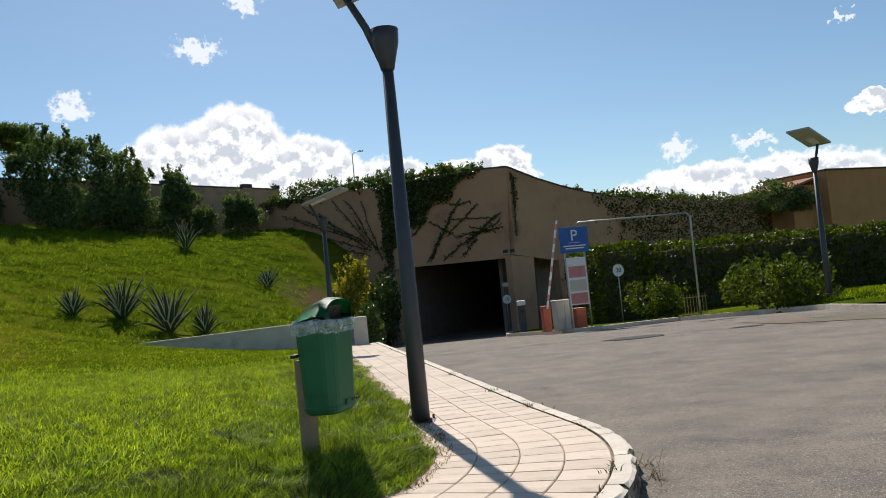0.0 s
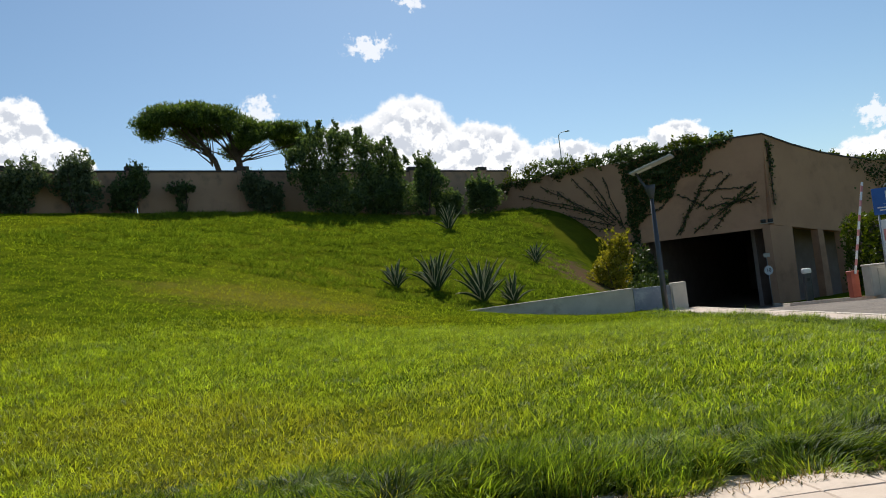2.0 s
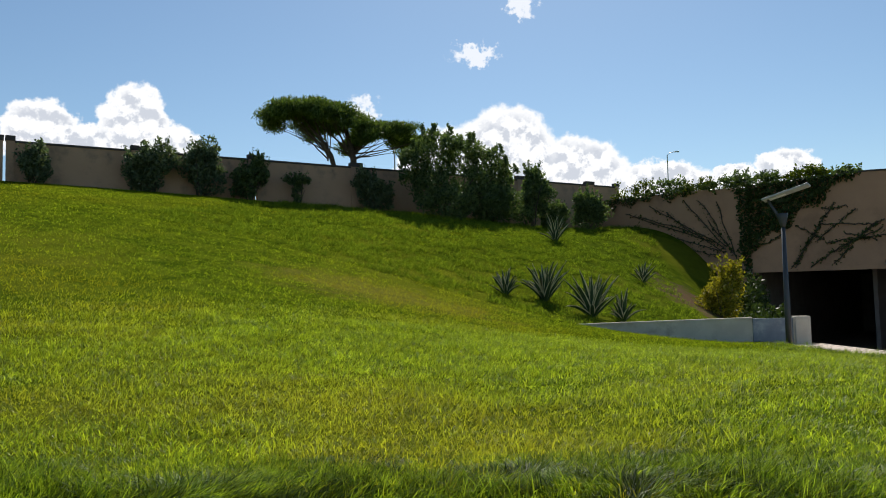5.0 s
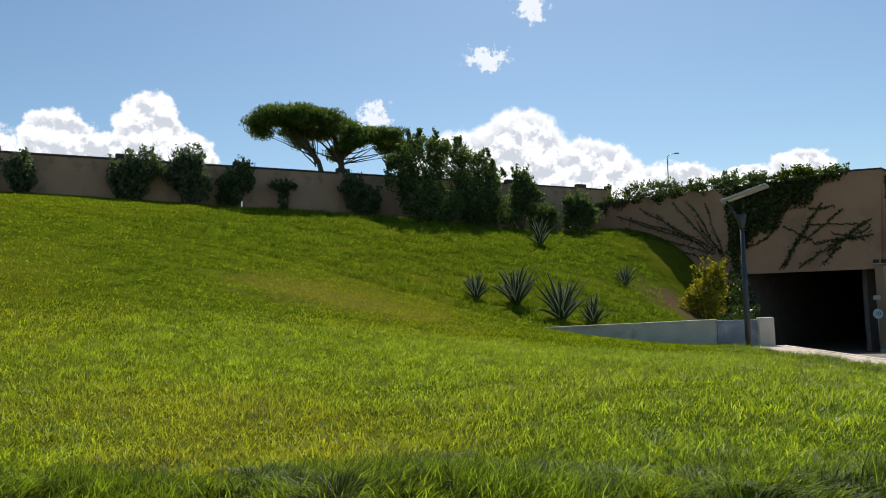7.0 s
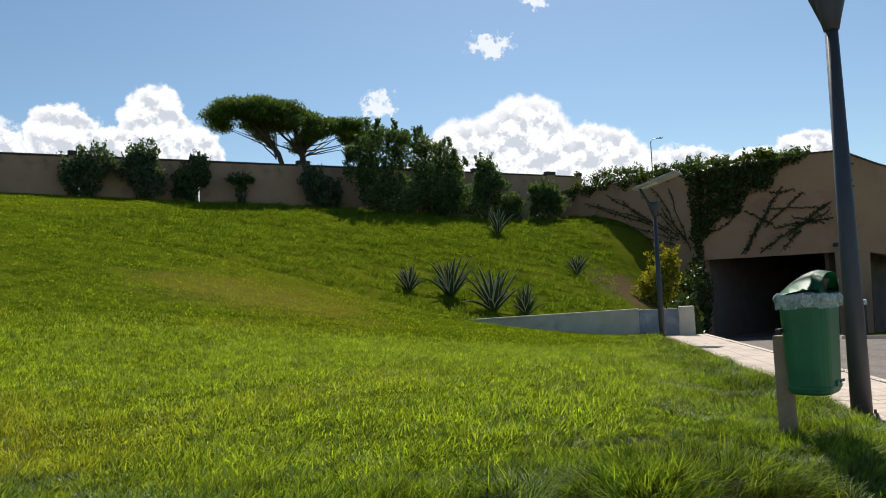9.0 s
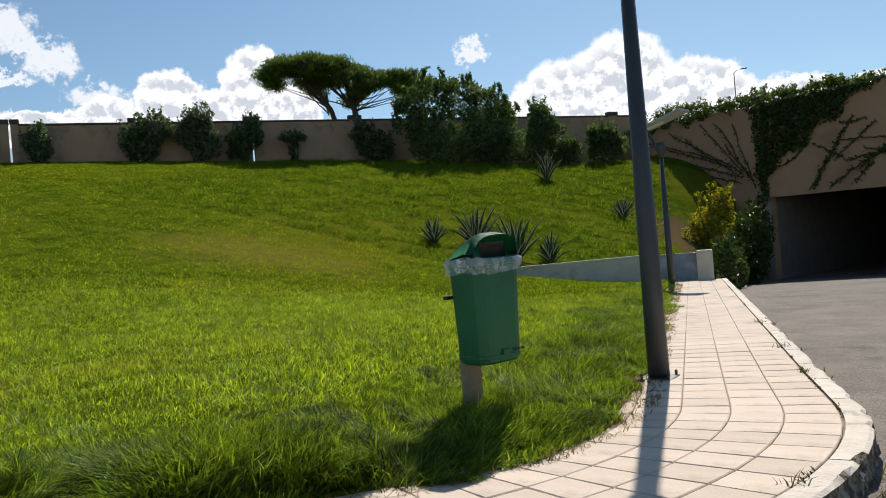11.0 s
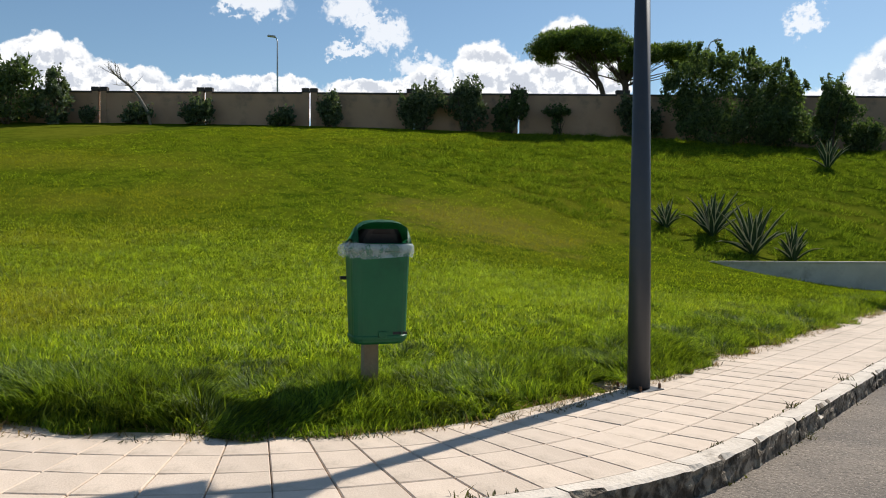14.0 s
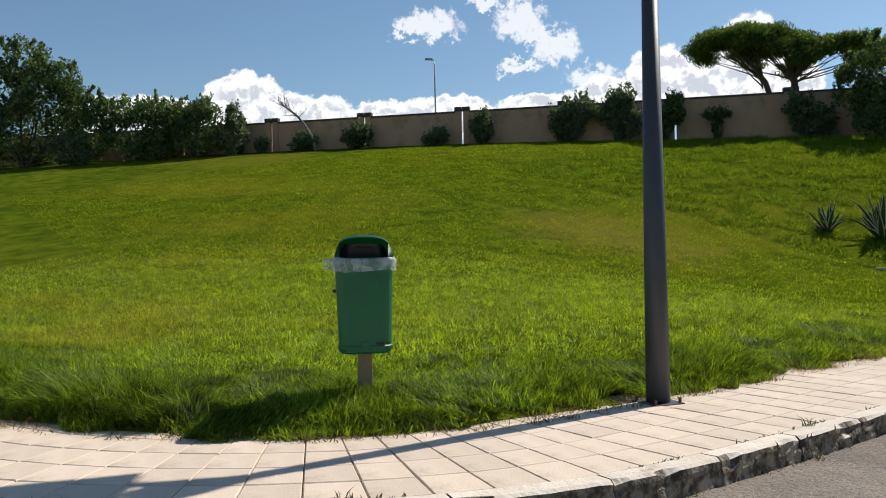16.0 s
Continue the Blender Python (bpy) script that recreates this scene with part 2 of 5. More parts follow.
M_STEEL = surface("galvanised_steel", (0.34, 0.35, 0.36), (0.48, 0.49, 0.50), 6, 0.45, 0.06, 50, metal=0.7)
M_RUST = surface("rusty_bolt", (0.10, 0.05, 0.03), (0.20, 0.10, 0.05), 20, 0.9, 0.4, 80)
M_PANEL = surface("lamp_panel", (0.30, 0.31, 0.29), (0.42, 0.43, 0.40), 3, 0.5, 0.05, 30)
M_SOLAR = surface("solar_glass", (0.015, 0.02, 0.04), (0.03, 0.035, 0.06), 3, 0.15, 0.02, 30)
M_BIN = surface("green_plastic", (0.007, 0.112, 0.040), (0.010, 0.145, 0.052), 2.5, 0.5, 0.05, 60, (0.007, 0.095, 0.034), 3.0)
M_BLACK = surface("black_plastic", (0.010, 0.010, 0.011), (0.02, 0.02, 0.022), 5, 0.5, 0.1, 40)
M_POST = surface("weathered_post", (0.27, 0.185, 0.115), (0.42, 0.30, 0.20), 5, 0.9, 0.4, 40)
M_RED = surface("faded_red_paint", (0.40, 0.085, 0.05), (0.52, 0.14, 0.085), 3, 0.6, 0.1, 30)
M_PINK = surface("faded_pink_print", (0.50, 0.18, 0.17), (0.62, 0.27, 0.25), 3, 0.7, 0.05, 30)
M_BLUE = surface("blue_sign", (0.012, 0.085, 0.33), (0.018, 0.11, 0.40), 3, 0.45, 0.03, 30)
M_WHITE = surface("white_paint", (0.66, 0.66, 0.65), (0.80, 0.80, 0.79), 3, 0.6, 0.06, 30, (0.55, 0.54, 0.52), 3)
M_BEIGE = surface("beige_cabinet_paint", (0.47, 0.42, 0.34), (0.58, 0.52, 0.43), 3, 0.6, 0.06, 30)
M_OCHRE = surface("ochre_plaster", (0.44, 0.20, 0.080), (0.54, 0.27, 0.115), 0.6, 0.93, 0.2, 14)
M_TERRACOTTA = surface("terracotta_tile", (0.28, 0.11, 0.055), (0.40, 0.18, 0.09), 3, 0.9, 0.5, 20)
M_FENCE = surface("yellow_painted_rail", (0.34, 0.25, 0.06), (0.45, 0.34, 0.09), 3, 0.6, 0.06, 30)


def soil_and_grass():
    """The ground sheet: green turf with yellowed patches, bare brown earth on the bank by the garage and along the paving."""
    m, n = material("turf_ground")
    co = n.add("ShaderNodeTexCoord").outputs["Object"]
    big, mid, small = n.noise(co, 0.09, 4.0), n.noise(co, 1.3, 5.0), n.noise(co, 22.0, 4.0)
    col = n.mix(n.ramp(mid, 0.3, 0.7), (0.045, 0.075, 0.005), (0.115, 0.145, 0.010))
    col = n.mix(n.math("MULTIPLY", n.ramp(big, 0.48, 0.66), 0.6), col, (0.17, 0.165, 0.016))
    col = n.mix(n.math("MULTIPLY", n.ramp(small, 0.45, 0.75), 0.55), col, (0.032, 0.058, 0.004))
    col = n.mix(n.math("MULTIPLY", dry_spot(n, co), 0.35), col, (0.24, 0.18, 0.045))
    s = n.add("ShaderNodeVectorMath", dict(operation="SUBTRACT"), **{"0": co, "1": (-1.6, 44.0, 1.5)})
    s = n.add("ShaderNodeVectorMath", dict(operation="MULTIPLY"), **{"0": s, "1": (0.42, 0.26, 0.0)})
    r = n.add("ShaderNodeVectorMath", dict(operation="LENGTH"), **{"0": s}).outputs["Value"]
    bare = n.ramp(n.math("ADD", r, n.math("ADD", n.math("MULTIPLY", n.math("SUBTRACT", mid, 0.5), 3.6), n.math("MULTIPLY", n.math("SUBTRACT", small, 0.5), 2.4))), 1.1, 0.35)
    col = n.mix(bare, col, n.mix(small, (0.085, 0.055, 0.032), (0.19, 0.125, 0.075)))
    bmp = n.add("ShaderNodeBump", None, Strength=0.9, Distance=0.06, Height=n.math("ADD", small, mid))
    return finish(m, n, n.add("ShaderNodeBsdfDiffuse", None, Color=col, Normal=bmp.outputs[0]))


M_TURF = soil_and_grass()
M_EARTH = surface("dry_earth", (0.12, 0.085, 0.055), (0.22, 0.16, 0.11), 1.0, 0.97, 0.6, 30, (0.07, 0.10, 0.02), 0.8)


def bag_film():
    m, n = material("clear_bag_film")
    co = n.add("ShaderNodeTexCoord").outputs["Object"]
    p = n.add("ShaderNodeBsdfPrincipled", None, Base_Color=(0.75, 0.80, 0.78, 1), Roughness=0.25,
              Normal=n.add("ShaderNodeBump", None, Strength=0.7, Distance=0.02, Height=n.noise(co, 30, 3.0)).outputs[0])
    t = n.add("ShaderNodeBsdfTransparent")
    mx = n.add("ShaderNodeMixShader", None, Fac=n.ramp(n.noise(co, 9, 4.0, 0.7), 0.3, 0.7, 0.16, 0.55))
    n.t.links.new(t.outputs[0], mx.inputs[1])
    n.t.links.new(p.outputs[0], mx.inputs[2])
    return finish(m, n, mx)


M_BAG = bag_film()

# ---- building helpers ----


def mesh_of(name, verts, faces, mat, smooth=False):
    me = bpy.data.meshes.new(name)
    me.from_pydata([tuple(v) for v in verts], [], faces)
    if smooth:
        me.polygons.foreach_set("use_smooth", [True] * len(me.polygons))
    me.materials.append(mat)
    me.update()
    return me


def part(name, bm, mat, parent=None, label="", smooth=False):
    me = bpy.data.meshes.new(name)
    bm.normal_update()
    for f in bm.faces:
        f.smooth = smooth
    bm.to_mesh(me)
    bm.free()
    me.materials.append(mat)
    ob = new(name, me)
    if parent is not None:
        ob.parent = parent
    if label:
        tagged(ob, label)
    return ob


def thing(name, label, category, at=(0, 0, 0), turn=0.0, group="", kind=""):
    ob = new(name)
    ob.empty_display_size = 0.2
    ob.matrix_world = pose(*at, 0, 0, turn)
    return tagged(ob, label, category, group, kind)


def block(x0, y0, z0, x1, y1, z1, bevel=0.0, bm=None):
    own = bm is None
    bm = bmesh.new() if own else bm
    m = Matrix.Translation(((x0 + x1) / 2, (y0 + y1) / 2, (z0 + z1) / 2)) @ Matrix.Diagonal((x1 - x0, y1 - y0, z1 - z0, 1))
    g = bmesh.ops.create_cube(bm, size=1.0, matrix=m)
    if bevel:
        es = list({e for v in g["verts"] for e in v.link_edges})
        bmesh.ops.bevel(bm, geom=es, offset=bevel, segments=2, affect="EDGES", profile=0.6)
    return bm


def tube(points, radii, sides=10, bm=None, cap=True):
    """A tapered tube along a polyline."""
    bm = bmesh.new() if bm is None else bm
    pts = [Vector(p) for p in points]
    rings = []
    ref = Vector((0.31, 0.17, 0.93))
    for i, p in enumerate(pts):
        d = (pts[min(i + 1, len(pts) - 1)] - pts[max(i - 1, 0)]).normalized()
        if abs(d.dot(ref)) > 0.97:
            ref = Vector((0.9, 0.3, 0.1))
        u = d.cross(ref).normalized()
        v = d.cross(u)
        rings.append([bm.verts.new(p + (u * math.cos(a) + v * math.sin(a)) * radii[i]) for a in (2 * math.pi * k / sides for k in range(sides))])
    for a, b in zip(rings, rings[1:]):
        for k in range(sides):
            bm.faces.new((a[k], a[(k + 1) % sides], b[(k + 1) % sides], b[k]))
    if cap:
        bm.faces.new(rings[0][::-1])
        bm.faces.new(rings[-1])
    return bm


def prism(poly, a, b, bm=None):
    """A flat outline given as 3D points on face a, carried over by the vector b."""
    bm = bmesh.new() if bm is None else bm
    lo = [bm.verts.new(Vector(p) + Vector(a)) for p in poly]
    hi = [bm.verts.new(Vector(p) + Vector(a) + Vector(b)) for p in poly]
    bm.faces.new(lo)
    bm.faces.new(hi[::-1])
    for i in range(len(lo)):
        j = (i + 1) % len(lo)
        bm.faces.new((lo[j], lo[i], hi[i], hi[j]))
    bmesh.ops.recalc_face_normals(bm, faces=bm.faces)
    return bm


def quads(name, corners, mat):
    """Many loose quads or triangles from an array (count, corners, 3)."""
    n, k = corners.shape[:2]
    me = bpy.data.meshes.new(name)
    me.vertices.add(n * k)
    me.vertices.foreach_set("co", np.ascontiguousarray(corners, dtype=np.float32).ravel())
    me.loops.add(n * k)
    me.loops.foreach_set("vertex_index", np.arange(n * k, dtype=np.int32))
    me.polygons.add(n)
    me.polygons.foreach_set("loop_start", np.arange(0, n * k, k, dtype=np.int32))
    me.materials.append(mat)
    me.update(calc_edges=True)
    return me


def leaf_quads(centres, size, rng, long=1.8, out=None, droop=0.0, aspect_jitter=0.3):
    """Leaf shaped quads (a kite) round the given centres, turned at random, or roughly along out."""
    n = len(centres)
    d = rng.normal(size=(n, 3))
    if out is not None:
        d = d * 0.7 + out
    d[:, 2] -= droop
    d /= np.linalg.norm(d, axis=1, keepdims=True)
    u = np.cross(d, rng.normal(size=(n, 3)))
    u /= np.linalg.norm(u, axis=1, keepdims=True) + 1e-9
    s = size * (1 + aspect_jitter * rng.normal(size=(n, 1))).clip(0.4, 2.0)
    a = centres - d * s * long / 2
    c = centres + d * s * long / 2
    m = centres - d * s * long * 0.08
    return np.stack([a, m + u * s * 0.5, c, m - u * s * 0.5], 1)


def clump_points(blobs, count, rng, shell=0.55):
    """Points in the outer shells of ellipsoids (x, y, z, rx, ry, rz), with the way out."""
    b = np.array(blobs, float)
    wgt = (b[:, 3] * b[:, 4] + b[:, 4] * b[:, 5] + b[:, 3] * b[:, 5])
    pick = rng.choice(len(b), count, p=wgt / wgt.sum())
    d = rng.normal(size=(count, 3))
    d /= np.linalg.norm(d, axis=1, keepdims=True)
    r = shell + (1 - shell) * rng.random((count, 1)) ** 0.7 + 0.06 * rng.normal(size=(count, 1))
    return b[pick, :3] + d * r * b[pick, 3:], d


def sm(t):
    t = np.clip(t, 0, 1)
    return t * t * (3 - 2 * t)


# ---- the lie of the land ----
WALL0, WALL_D, WALL_N = np.array((-38.57, 35.53)), np.array((0.7368, 0.6761)), np.array((0.6761, -0.7368))
TILE, KERB_W = 0.335, 0.16
CORNER, KERB_R, WIDTH = (-2.89, 6.76), 4.7, KERB_W + 5 * TILE
LEG1, LEG2 = radians(2.975), radians(-80.9)      # outward normals of the two straight legs
N1, N2 = (math.cos(LEG1), math.sin(LEG1)), (math.cos(LEG2), math.sin(LEG2))
T1, T2 = (N1[1], -N1[0]), (N2[1], -N2[0])        # the way along each leg, round the corner
TURN = KERB_R * (LEG1 - LEG2)


def kerb_in(x, y):
    """How far a place lies inside the outer edge of the kerb that runs round the lawn's corner."""
    x, y = np.asarray(x, float) - CORNER[0], np.asarray(y, float) - CORNER[1]
    d1, d2 = KERB_R - x * N1[0] - y * N1[1], KERB_R - x * N2[0] - y * N2[1]
    bend = (x * T1[0] + y * T1[1] > 0) & (x * T2[0] + y * T2[1] < 0)
    return np.where(bend, KERB_R - np.hypot(x, y), np.minimum(d1, d2))


def kerb_point(s, inset):
    """The place s metres along the kerb from the arc's start (negative up the first leg), inset from its outer edge."""
    r = KERB_R - inset
    if s < 0:
        return CORNER[0] + N1[0] * r + T1[0] * s, CORNER[1] + N1[1] * r + T1[1] * s
    if s < TURN:
        a = LEG1 - s / KERB_R
        return CORNER[0] + r * math.cos(a), CORNER[1] + r * math.sin(a)
    return CORNER[0] + N2[0] * r + T2[0] * (s - TURN), CORNER[1] + N2[1] * r + T2[1] * (s - TURN)


def pave_z(y):
    return np.interp(y, [-2.0, 0.5, 8.4, 48.0], [0.27, 0.25, 0.0, -0.68])


def road_z(y):
    return np.interp(y, [-2, 0.5, 8.4, 22, 31, 40, 51, 60], [0.12, 0.10, -0.15, -0.43, -1.0, -1.55, -2.2, -2.4])


def bank_z(x, y):
    """The hillside: a long rise to the boundary wall that falls away on the garage side."""
    x, y = np.asarray(x, float), np.asarray(y, float)
    s = np.clip((x - WALL0[0]) * WALL_N[0] + (y - WALL0[1]) * WALL_N[1], 0, 47) / 45
    a = np.clip((x - WALL0[0]) * WALL_D[0] + (y - WALL0[1]) * WALL_D[1], -26, 50) / 40
    z = 8.675 - 7.927 * s - 4.963 * s**2 + 4.317 * s**3 - 0.235 * a + 6.546 * a * s - 1.638 * a * s * s - 0.331 * a * a + 8.235 * a * a * s
    for k, ca, cs, ra, rs in ((-5.727, 0.969, 0.603, 0.256, 0.424), (-0.815, 0.744, 0.361, 0.579, 0.403), (-5.679, 0.614, 0.693, 0.397, 0.388)):
        z = z + k * np.exp(-(((a - ca) / ra) ** 2 + ((s - cs) / rs) ** 2))
    cut = 1 / (1 + np.exp(np.clip((x + 0.6 - 1.3 * sm((y - 36) / 8) - 0.25 * np.clip(y - 50, 0, 30)) / (0.8 + 1.1 * sm((y - 34) / 10)), -30, 30)))
    low = road_z(y) - 0.12
    return cut * z + (1 - cut) * low


def lawn_in(x, y):
    """How far a place lies inside the edge of the grass, with a bare nick by the second leg."""
    x, y = np.asarray(x, float), np.asarray(y, float)
    a = np.arctan2(CORNER[1] - y, x - CORNER[0])
    nick = np.exp(-(((x + 6.2) / 0.32) ** 2 + ((y - 3.0) / 0.4) ** 2))
    return kerb_in(x, y) - (1.53 + 0.11 * np.exp(-(((a - 0.75) / 0.55) ** 2)) + 0.13 * nick)


def lawn_z(x, y):
    d = lawn_in(x, y)
    base = pave_z(y) + 0.0
    swell = 0.32 * np.exp(-(((x + 3.5) / 4.5) ** 2 + ((y - 23.5) / 4.5) ** 2))
    return base + (bank_z(x, y) - base + swell) * sm(d / 3.0) + 0.02 * sm(d / 0.2) + 0.08 * sm(d / 0.5) * (1 - sm((d - 0.8) / 2.5))


def ground_z(x, y):
    d = kerb_in(x, y)
    z = np.where(lawn_in(x, y) > 0, lawn_z(x, y), np.where(d > 0, pave_z(y) - 0.32, road_z(y) - 0.10))
    past = (np.asarray(y) > 27.6) & (np.asarray(x) < 3.5)
    z = np.where(past, np.where(np.asarray(x) > np.interp(np.asarray(y, float), [28, 39, 42.5, 50], [-0.5, -0.4, 0.9, 1.3]), road_z(y) - 0.1, np.maximum(bank_z(x, y), road_z(y) - 0.1)), z)
    return np.where((np.asarray(x) > 12) & (np.asarray(y) > -40), road_z(y) - 0.1, z)

# ---- ground, road, pavement ----


def graded(lo, hi, fine_lo, fine_hi, step, grow=1.35):
    out, v, d = list(np.arange(fine_lo, fine_hi + 1e-6, step)), fine_hi, step
    while v < hi:
        d *= grow
        v += d
        out.append(v)
    v, d = fine_lo, step
    while v > lo:
        d *= grow
        v -= d
        out.insert(0, v)
    return np.array(out)


def sheet(name, xs, ys, zf, mat, keep=None):
    X, Y = np.meshgrid(xs, ys)
    Z = zf(X, Y)
    nx = len(xs)
    faces = []
    K = keep((X[:-1, :-1] + X[1:, 1:]) / 2, (Y[:-1, :-1] + Y[1:, 1:]) / 2) if keep else np.ones((len(ys) - 1, nx - 1), bool)
    for j, i in zip(*np.nonzero(K)):
        a = j * nx + i
        faces.append((a, a + 1, a + nx + 1, a + nx))
    return new(name, mesh_of(name, np.stack([X.ravel(), Y.ravel(), Z.ravel()], 1), faces, mat, True))


ground = tagged(sheet("ground", graded(-900, 900, -46, 16, 0.35), graded(-900, 900, 0, 70, 0.35), ground_z, M_TURF),
                "green turf bank with yellowed patches and bare earth", "ground", kind="structure")
road = tagged(sheet("road", graded(-220, 14, -14, 14, 0.5), graded(-160, 56, -6, 56, 0.5), lambda x, y: road_z(y) + 0.012 * np.sin(x * 0.9) * np.sin(y * 0.7) * 0.5, M_ASPHALT,
                    lambda x, y: ((kerb_in(x, y) < 0.75) & (y < 28.5)) | ((y >= 27.5) & (x > -0.9 + 0.04 * (y - 27)))),
              "worn grey asphalt road with patches and cracks", "road", kind="structure")

pavement = tagged(new("pavement"), "pale square-tiled pavement with a rough stone kerb", "pavement", kind="structure")
S0, S1 = -20.4, 32.0


def strip(s0, s1, i0, i1, top, deep, step=0.4):
    """A curved slab along the kerb between two insets."""
    bm = bmesh.new()
    ss = np.arange(s0, s1 + 1e-6, step)
    prev = None
    for s in ss:
        (xa, ya), (xb, yb) = kerb_point(s, i0), kerb_point(s, i1)
        za, zb = float(pave_z(ya)), float(pave_z(yb))
        row = [bm.verts.new(p) for p in ((xa, ya, za + top), (xb, yb, zb + top), (xb, yb, zb - deep), (xa, ya, za - deep))]
        if prev:
            for k in range(4):
                bm.faces.new((prev[k], prev[(k + 1) % 4], row[(k + 1) % 4], row[k]))
        prev = row
    bmesh.ops.recalc_face_normals(bm, faces=bm.faces)
    return bm


part("paving_bed", strip(S0, S1, 0.1, WIDTH + 0.15, -0.018, 0.2), M_JOINT, pavement, "brown sandy joint bed")

# ---- boundary wall on top of the bank ----
BAY, WALL_TOP = 7.06, 10.80


def along(a, off=0.0):
    p = WALL0 + WALL_D * a + WALL_N * off
    return float(p[0]), float(p[1])


wall_turn = math.degrees(math.atan2(WALL_D[1], WALL_D[0]))
boundary = tagged(new("wall_boundary"), "long tan plastered boundary wall with dark coping and paired piers", "wall", kind="structure")
for k in range(-7, 7):
    a0, a1 = k * BAY + (0.07 if k <= 2 else 0.0), (k + 1) * BAY - (0.07 if k < 2 else 0.003)
    if k == 6:
        a1 = a0 + 3.2
    m = pose(*along(a0), 0, 0, 0, wall_turn)
    ln = a1 - a0
    for name, bm, mat in (("wall_panel", block(0, -0.12, 5.5, ln, 0.12, WALL_TOP - 0.08), M_WALL),
                          ("coping", block(0.42, -0.18, WALL_TOP - 0.08, ln - 0.42, 0.16, WALL_TOP + 0.04, 0.015), M_COPING),
                          ("pier", block(0.0, -0.17, 5.5, 0.42, 0.17, WALL_TOP + 0.02, 0.01), M_WALL),
                          ("pier", block(ln - 0.42, -0.17, 5.5, ln, 0.17, WALL_TOP + 0.02, 0.01), M_WALL),
                          ("pier_cap", block(-0.04, -0.21, WALL_TOP + 0.02, 0.46, 0.21, WALL_TOP + 0.31, 0.02), M_COPING),
                          ("pier_cap", block(ln - 0.46, -0.21, WALL_TOP + 0.02, ln + 0.04, 0.21, WALL_TOP + 0.31, 0.02), M_COPING)):
        part(name, bm, mat, boundary).matrix_world = m

# ---- the garage building ----
F0, F1 = Vector((3.3, 53.75, 0)), Vector((10.28, 50.15, 0))
FU = (F1 - F0).normalized()
FN = Vector((-FU.y, FU.x, 0))           # into the building
R0, R1 = Vector((10.95, 49.85, 0)), Vector((29.7, 64.5, 0))
RU = (R1 - R0).normalized()
RN = Vector((-RU.y, RU.x, 0))
L1 = Vector((-6.6, 63.6, 0))
LU = (L1 - F0).normalized()
LN = Vector((LU.y, -LU.x, 0))


def on_front(u, z):
    return F0 + FU * u + Vector((0, 0, z))


def on_right(u, z):
    return R0 + RU * u + Vector((0, 0, z))


def on_left(u, z):
    return F0 + LU * u + Vector((0, 0, z))


garage = tagged(new("garage_building"), "brown plastered sunken garage building with a wide dark entrance", "building", kind="structure")
top_front = [(8.62, 8.72), (7.2, 8.80), (5.0, 8.78), (2.5, 8.70), (0.0, 8.62)]
part("front_wall", prism([on_front(u, z) for u, z in [(0.0, 3.02), (7.88, 2.95), (8.25, 2.95)] + top_front], (0, 0, 0), FN * 0.6), M_PLASTER, garage)
part("lintel_edge", prism([on_front(u, z) for u, z in [(0.0, 3.02), (7.88, 2.95), (7.88, 2.80), (0.0, 2.87)]], -FN * 0.03, FN * 0.7), M_PLASTER, garage)
part("corner_pier", prism([on_front(7.88, -2.4), on_front(8.3, -2.4), on_front(8.3, 2.95), on_front(7.88, 2.95)], (0, 0, 0), FN * 5.0), M_PLASTER, garage)
part("side_pier", prism([on_right(-0.45, -2.4), on_right(1.7, -2.4), on_right(1.9, 2.72), on_right(-0.45, 2.95)], (0, 0, 0), RN * 0.5), M_PLASTER, garage)


def right_top(u):
    return float(np.interp(u, [0, 3, 6, 9, 12, 18, 24, 40], [8.72, 8.05, 7.55, 7.2, 7.0, 6.82, 6.85, 6.9]))


def right_low(u):
    return float(np.interp(u, [0, 4.5, 11, 18], [2.95, 2.4, 1.75, 1.2]))


us = list(np.linspace(0, 18, 19))
part("side_wall", prism([on_right(u, right_low(u)) for u in us] + [on_right(u, right_top(u)) for u in us[::-1]], (0, 0, 0), RN * 0.5), M_PLASTER, garage)
for u in (4.7, 7.4, 10.1, 12.8):
    part("column", prism([on_right(u, -2.4), on_right(u + 0.75, -2.4), on_right(u + 0.6, right_low(u) + 0.05), on_right(u, right_low(u) + 0.05)], RN * 0.03, RN * 0.5), M_PLASTER, garage)
part("recess_back", prism([on_right(1.6, -2.5), on_right(19, -2.5), on_right(19, 3.2), on_right(1.6, 3.2)], RN * 2.6, RN * 0.3), M_DARK, garage)
part("side_wall_far", prism([on_right(18, -2.4), on_right(60, -2.4), on_right(60, 6.9), on_right(18, 6.82)], (0, 0, 0), RN * 0.5), M_PLASTER, garage)
ll = (L1 - F0).length
part("left_wall", prism([on_left(0, -2.4), on_left(ll, -1), on_left(ll, 9.35), on_left(ll * 0.6, 9.15), on_left(ll * 0.3, 8.95), on_left(0, 8.62)], (0, 0, 0), LN * 0.5), M_PLASTER, garage)
roof = bmesh.new()
rv = [roof.verts.new(p) for p in (on_front(0, 8.55), on_front(8.5, 8.65), *[on_right(u, right_top(u) - 0.1) for u in (3, 6, 9, 12, 18, 24, 40, 60)],
                                  Vector((40, 110, 7.5)), Vector((-10, 110, 9)), on_left(ll, 9.2), on_left(ll * 0.5, 9.0))]
roof.faces.new(rv)
bmesh.ops.triangulate(roof, faces=roof.faces)
part("roof", roof, M_TURF, garage, "grassed roof over the garage")
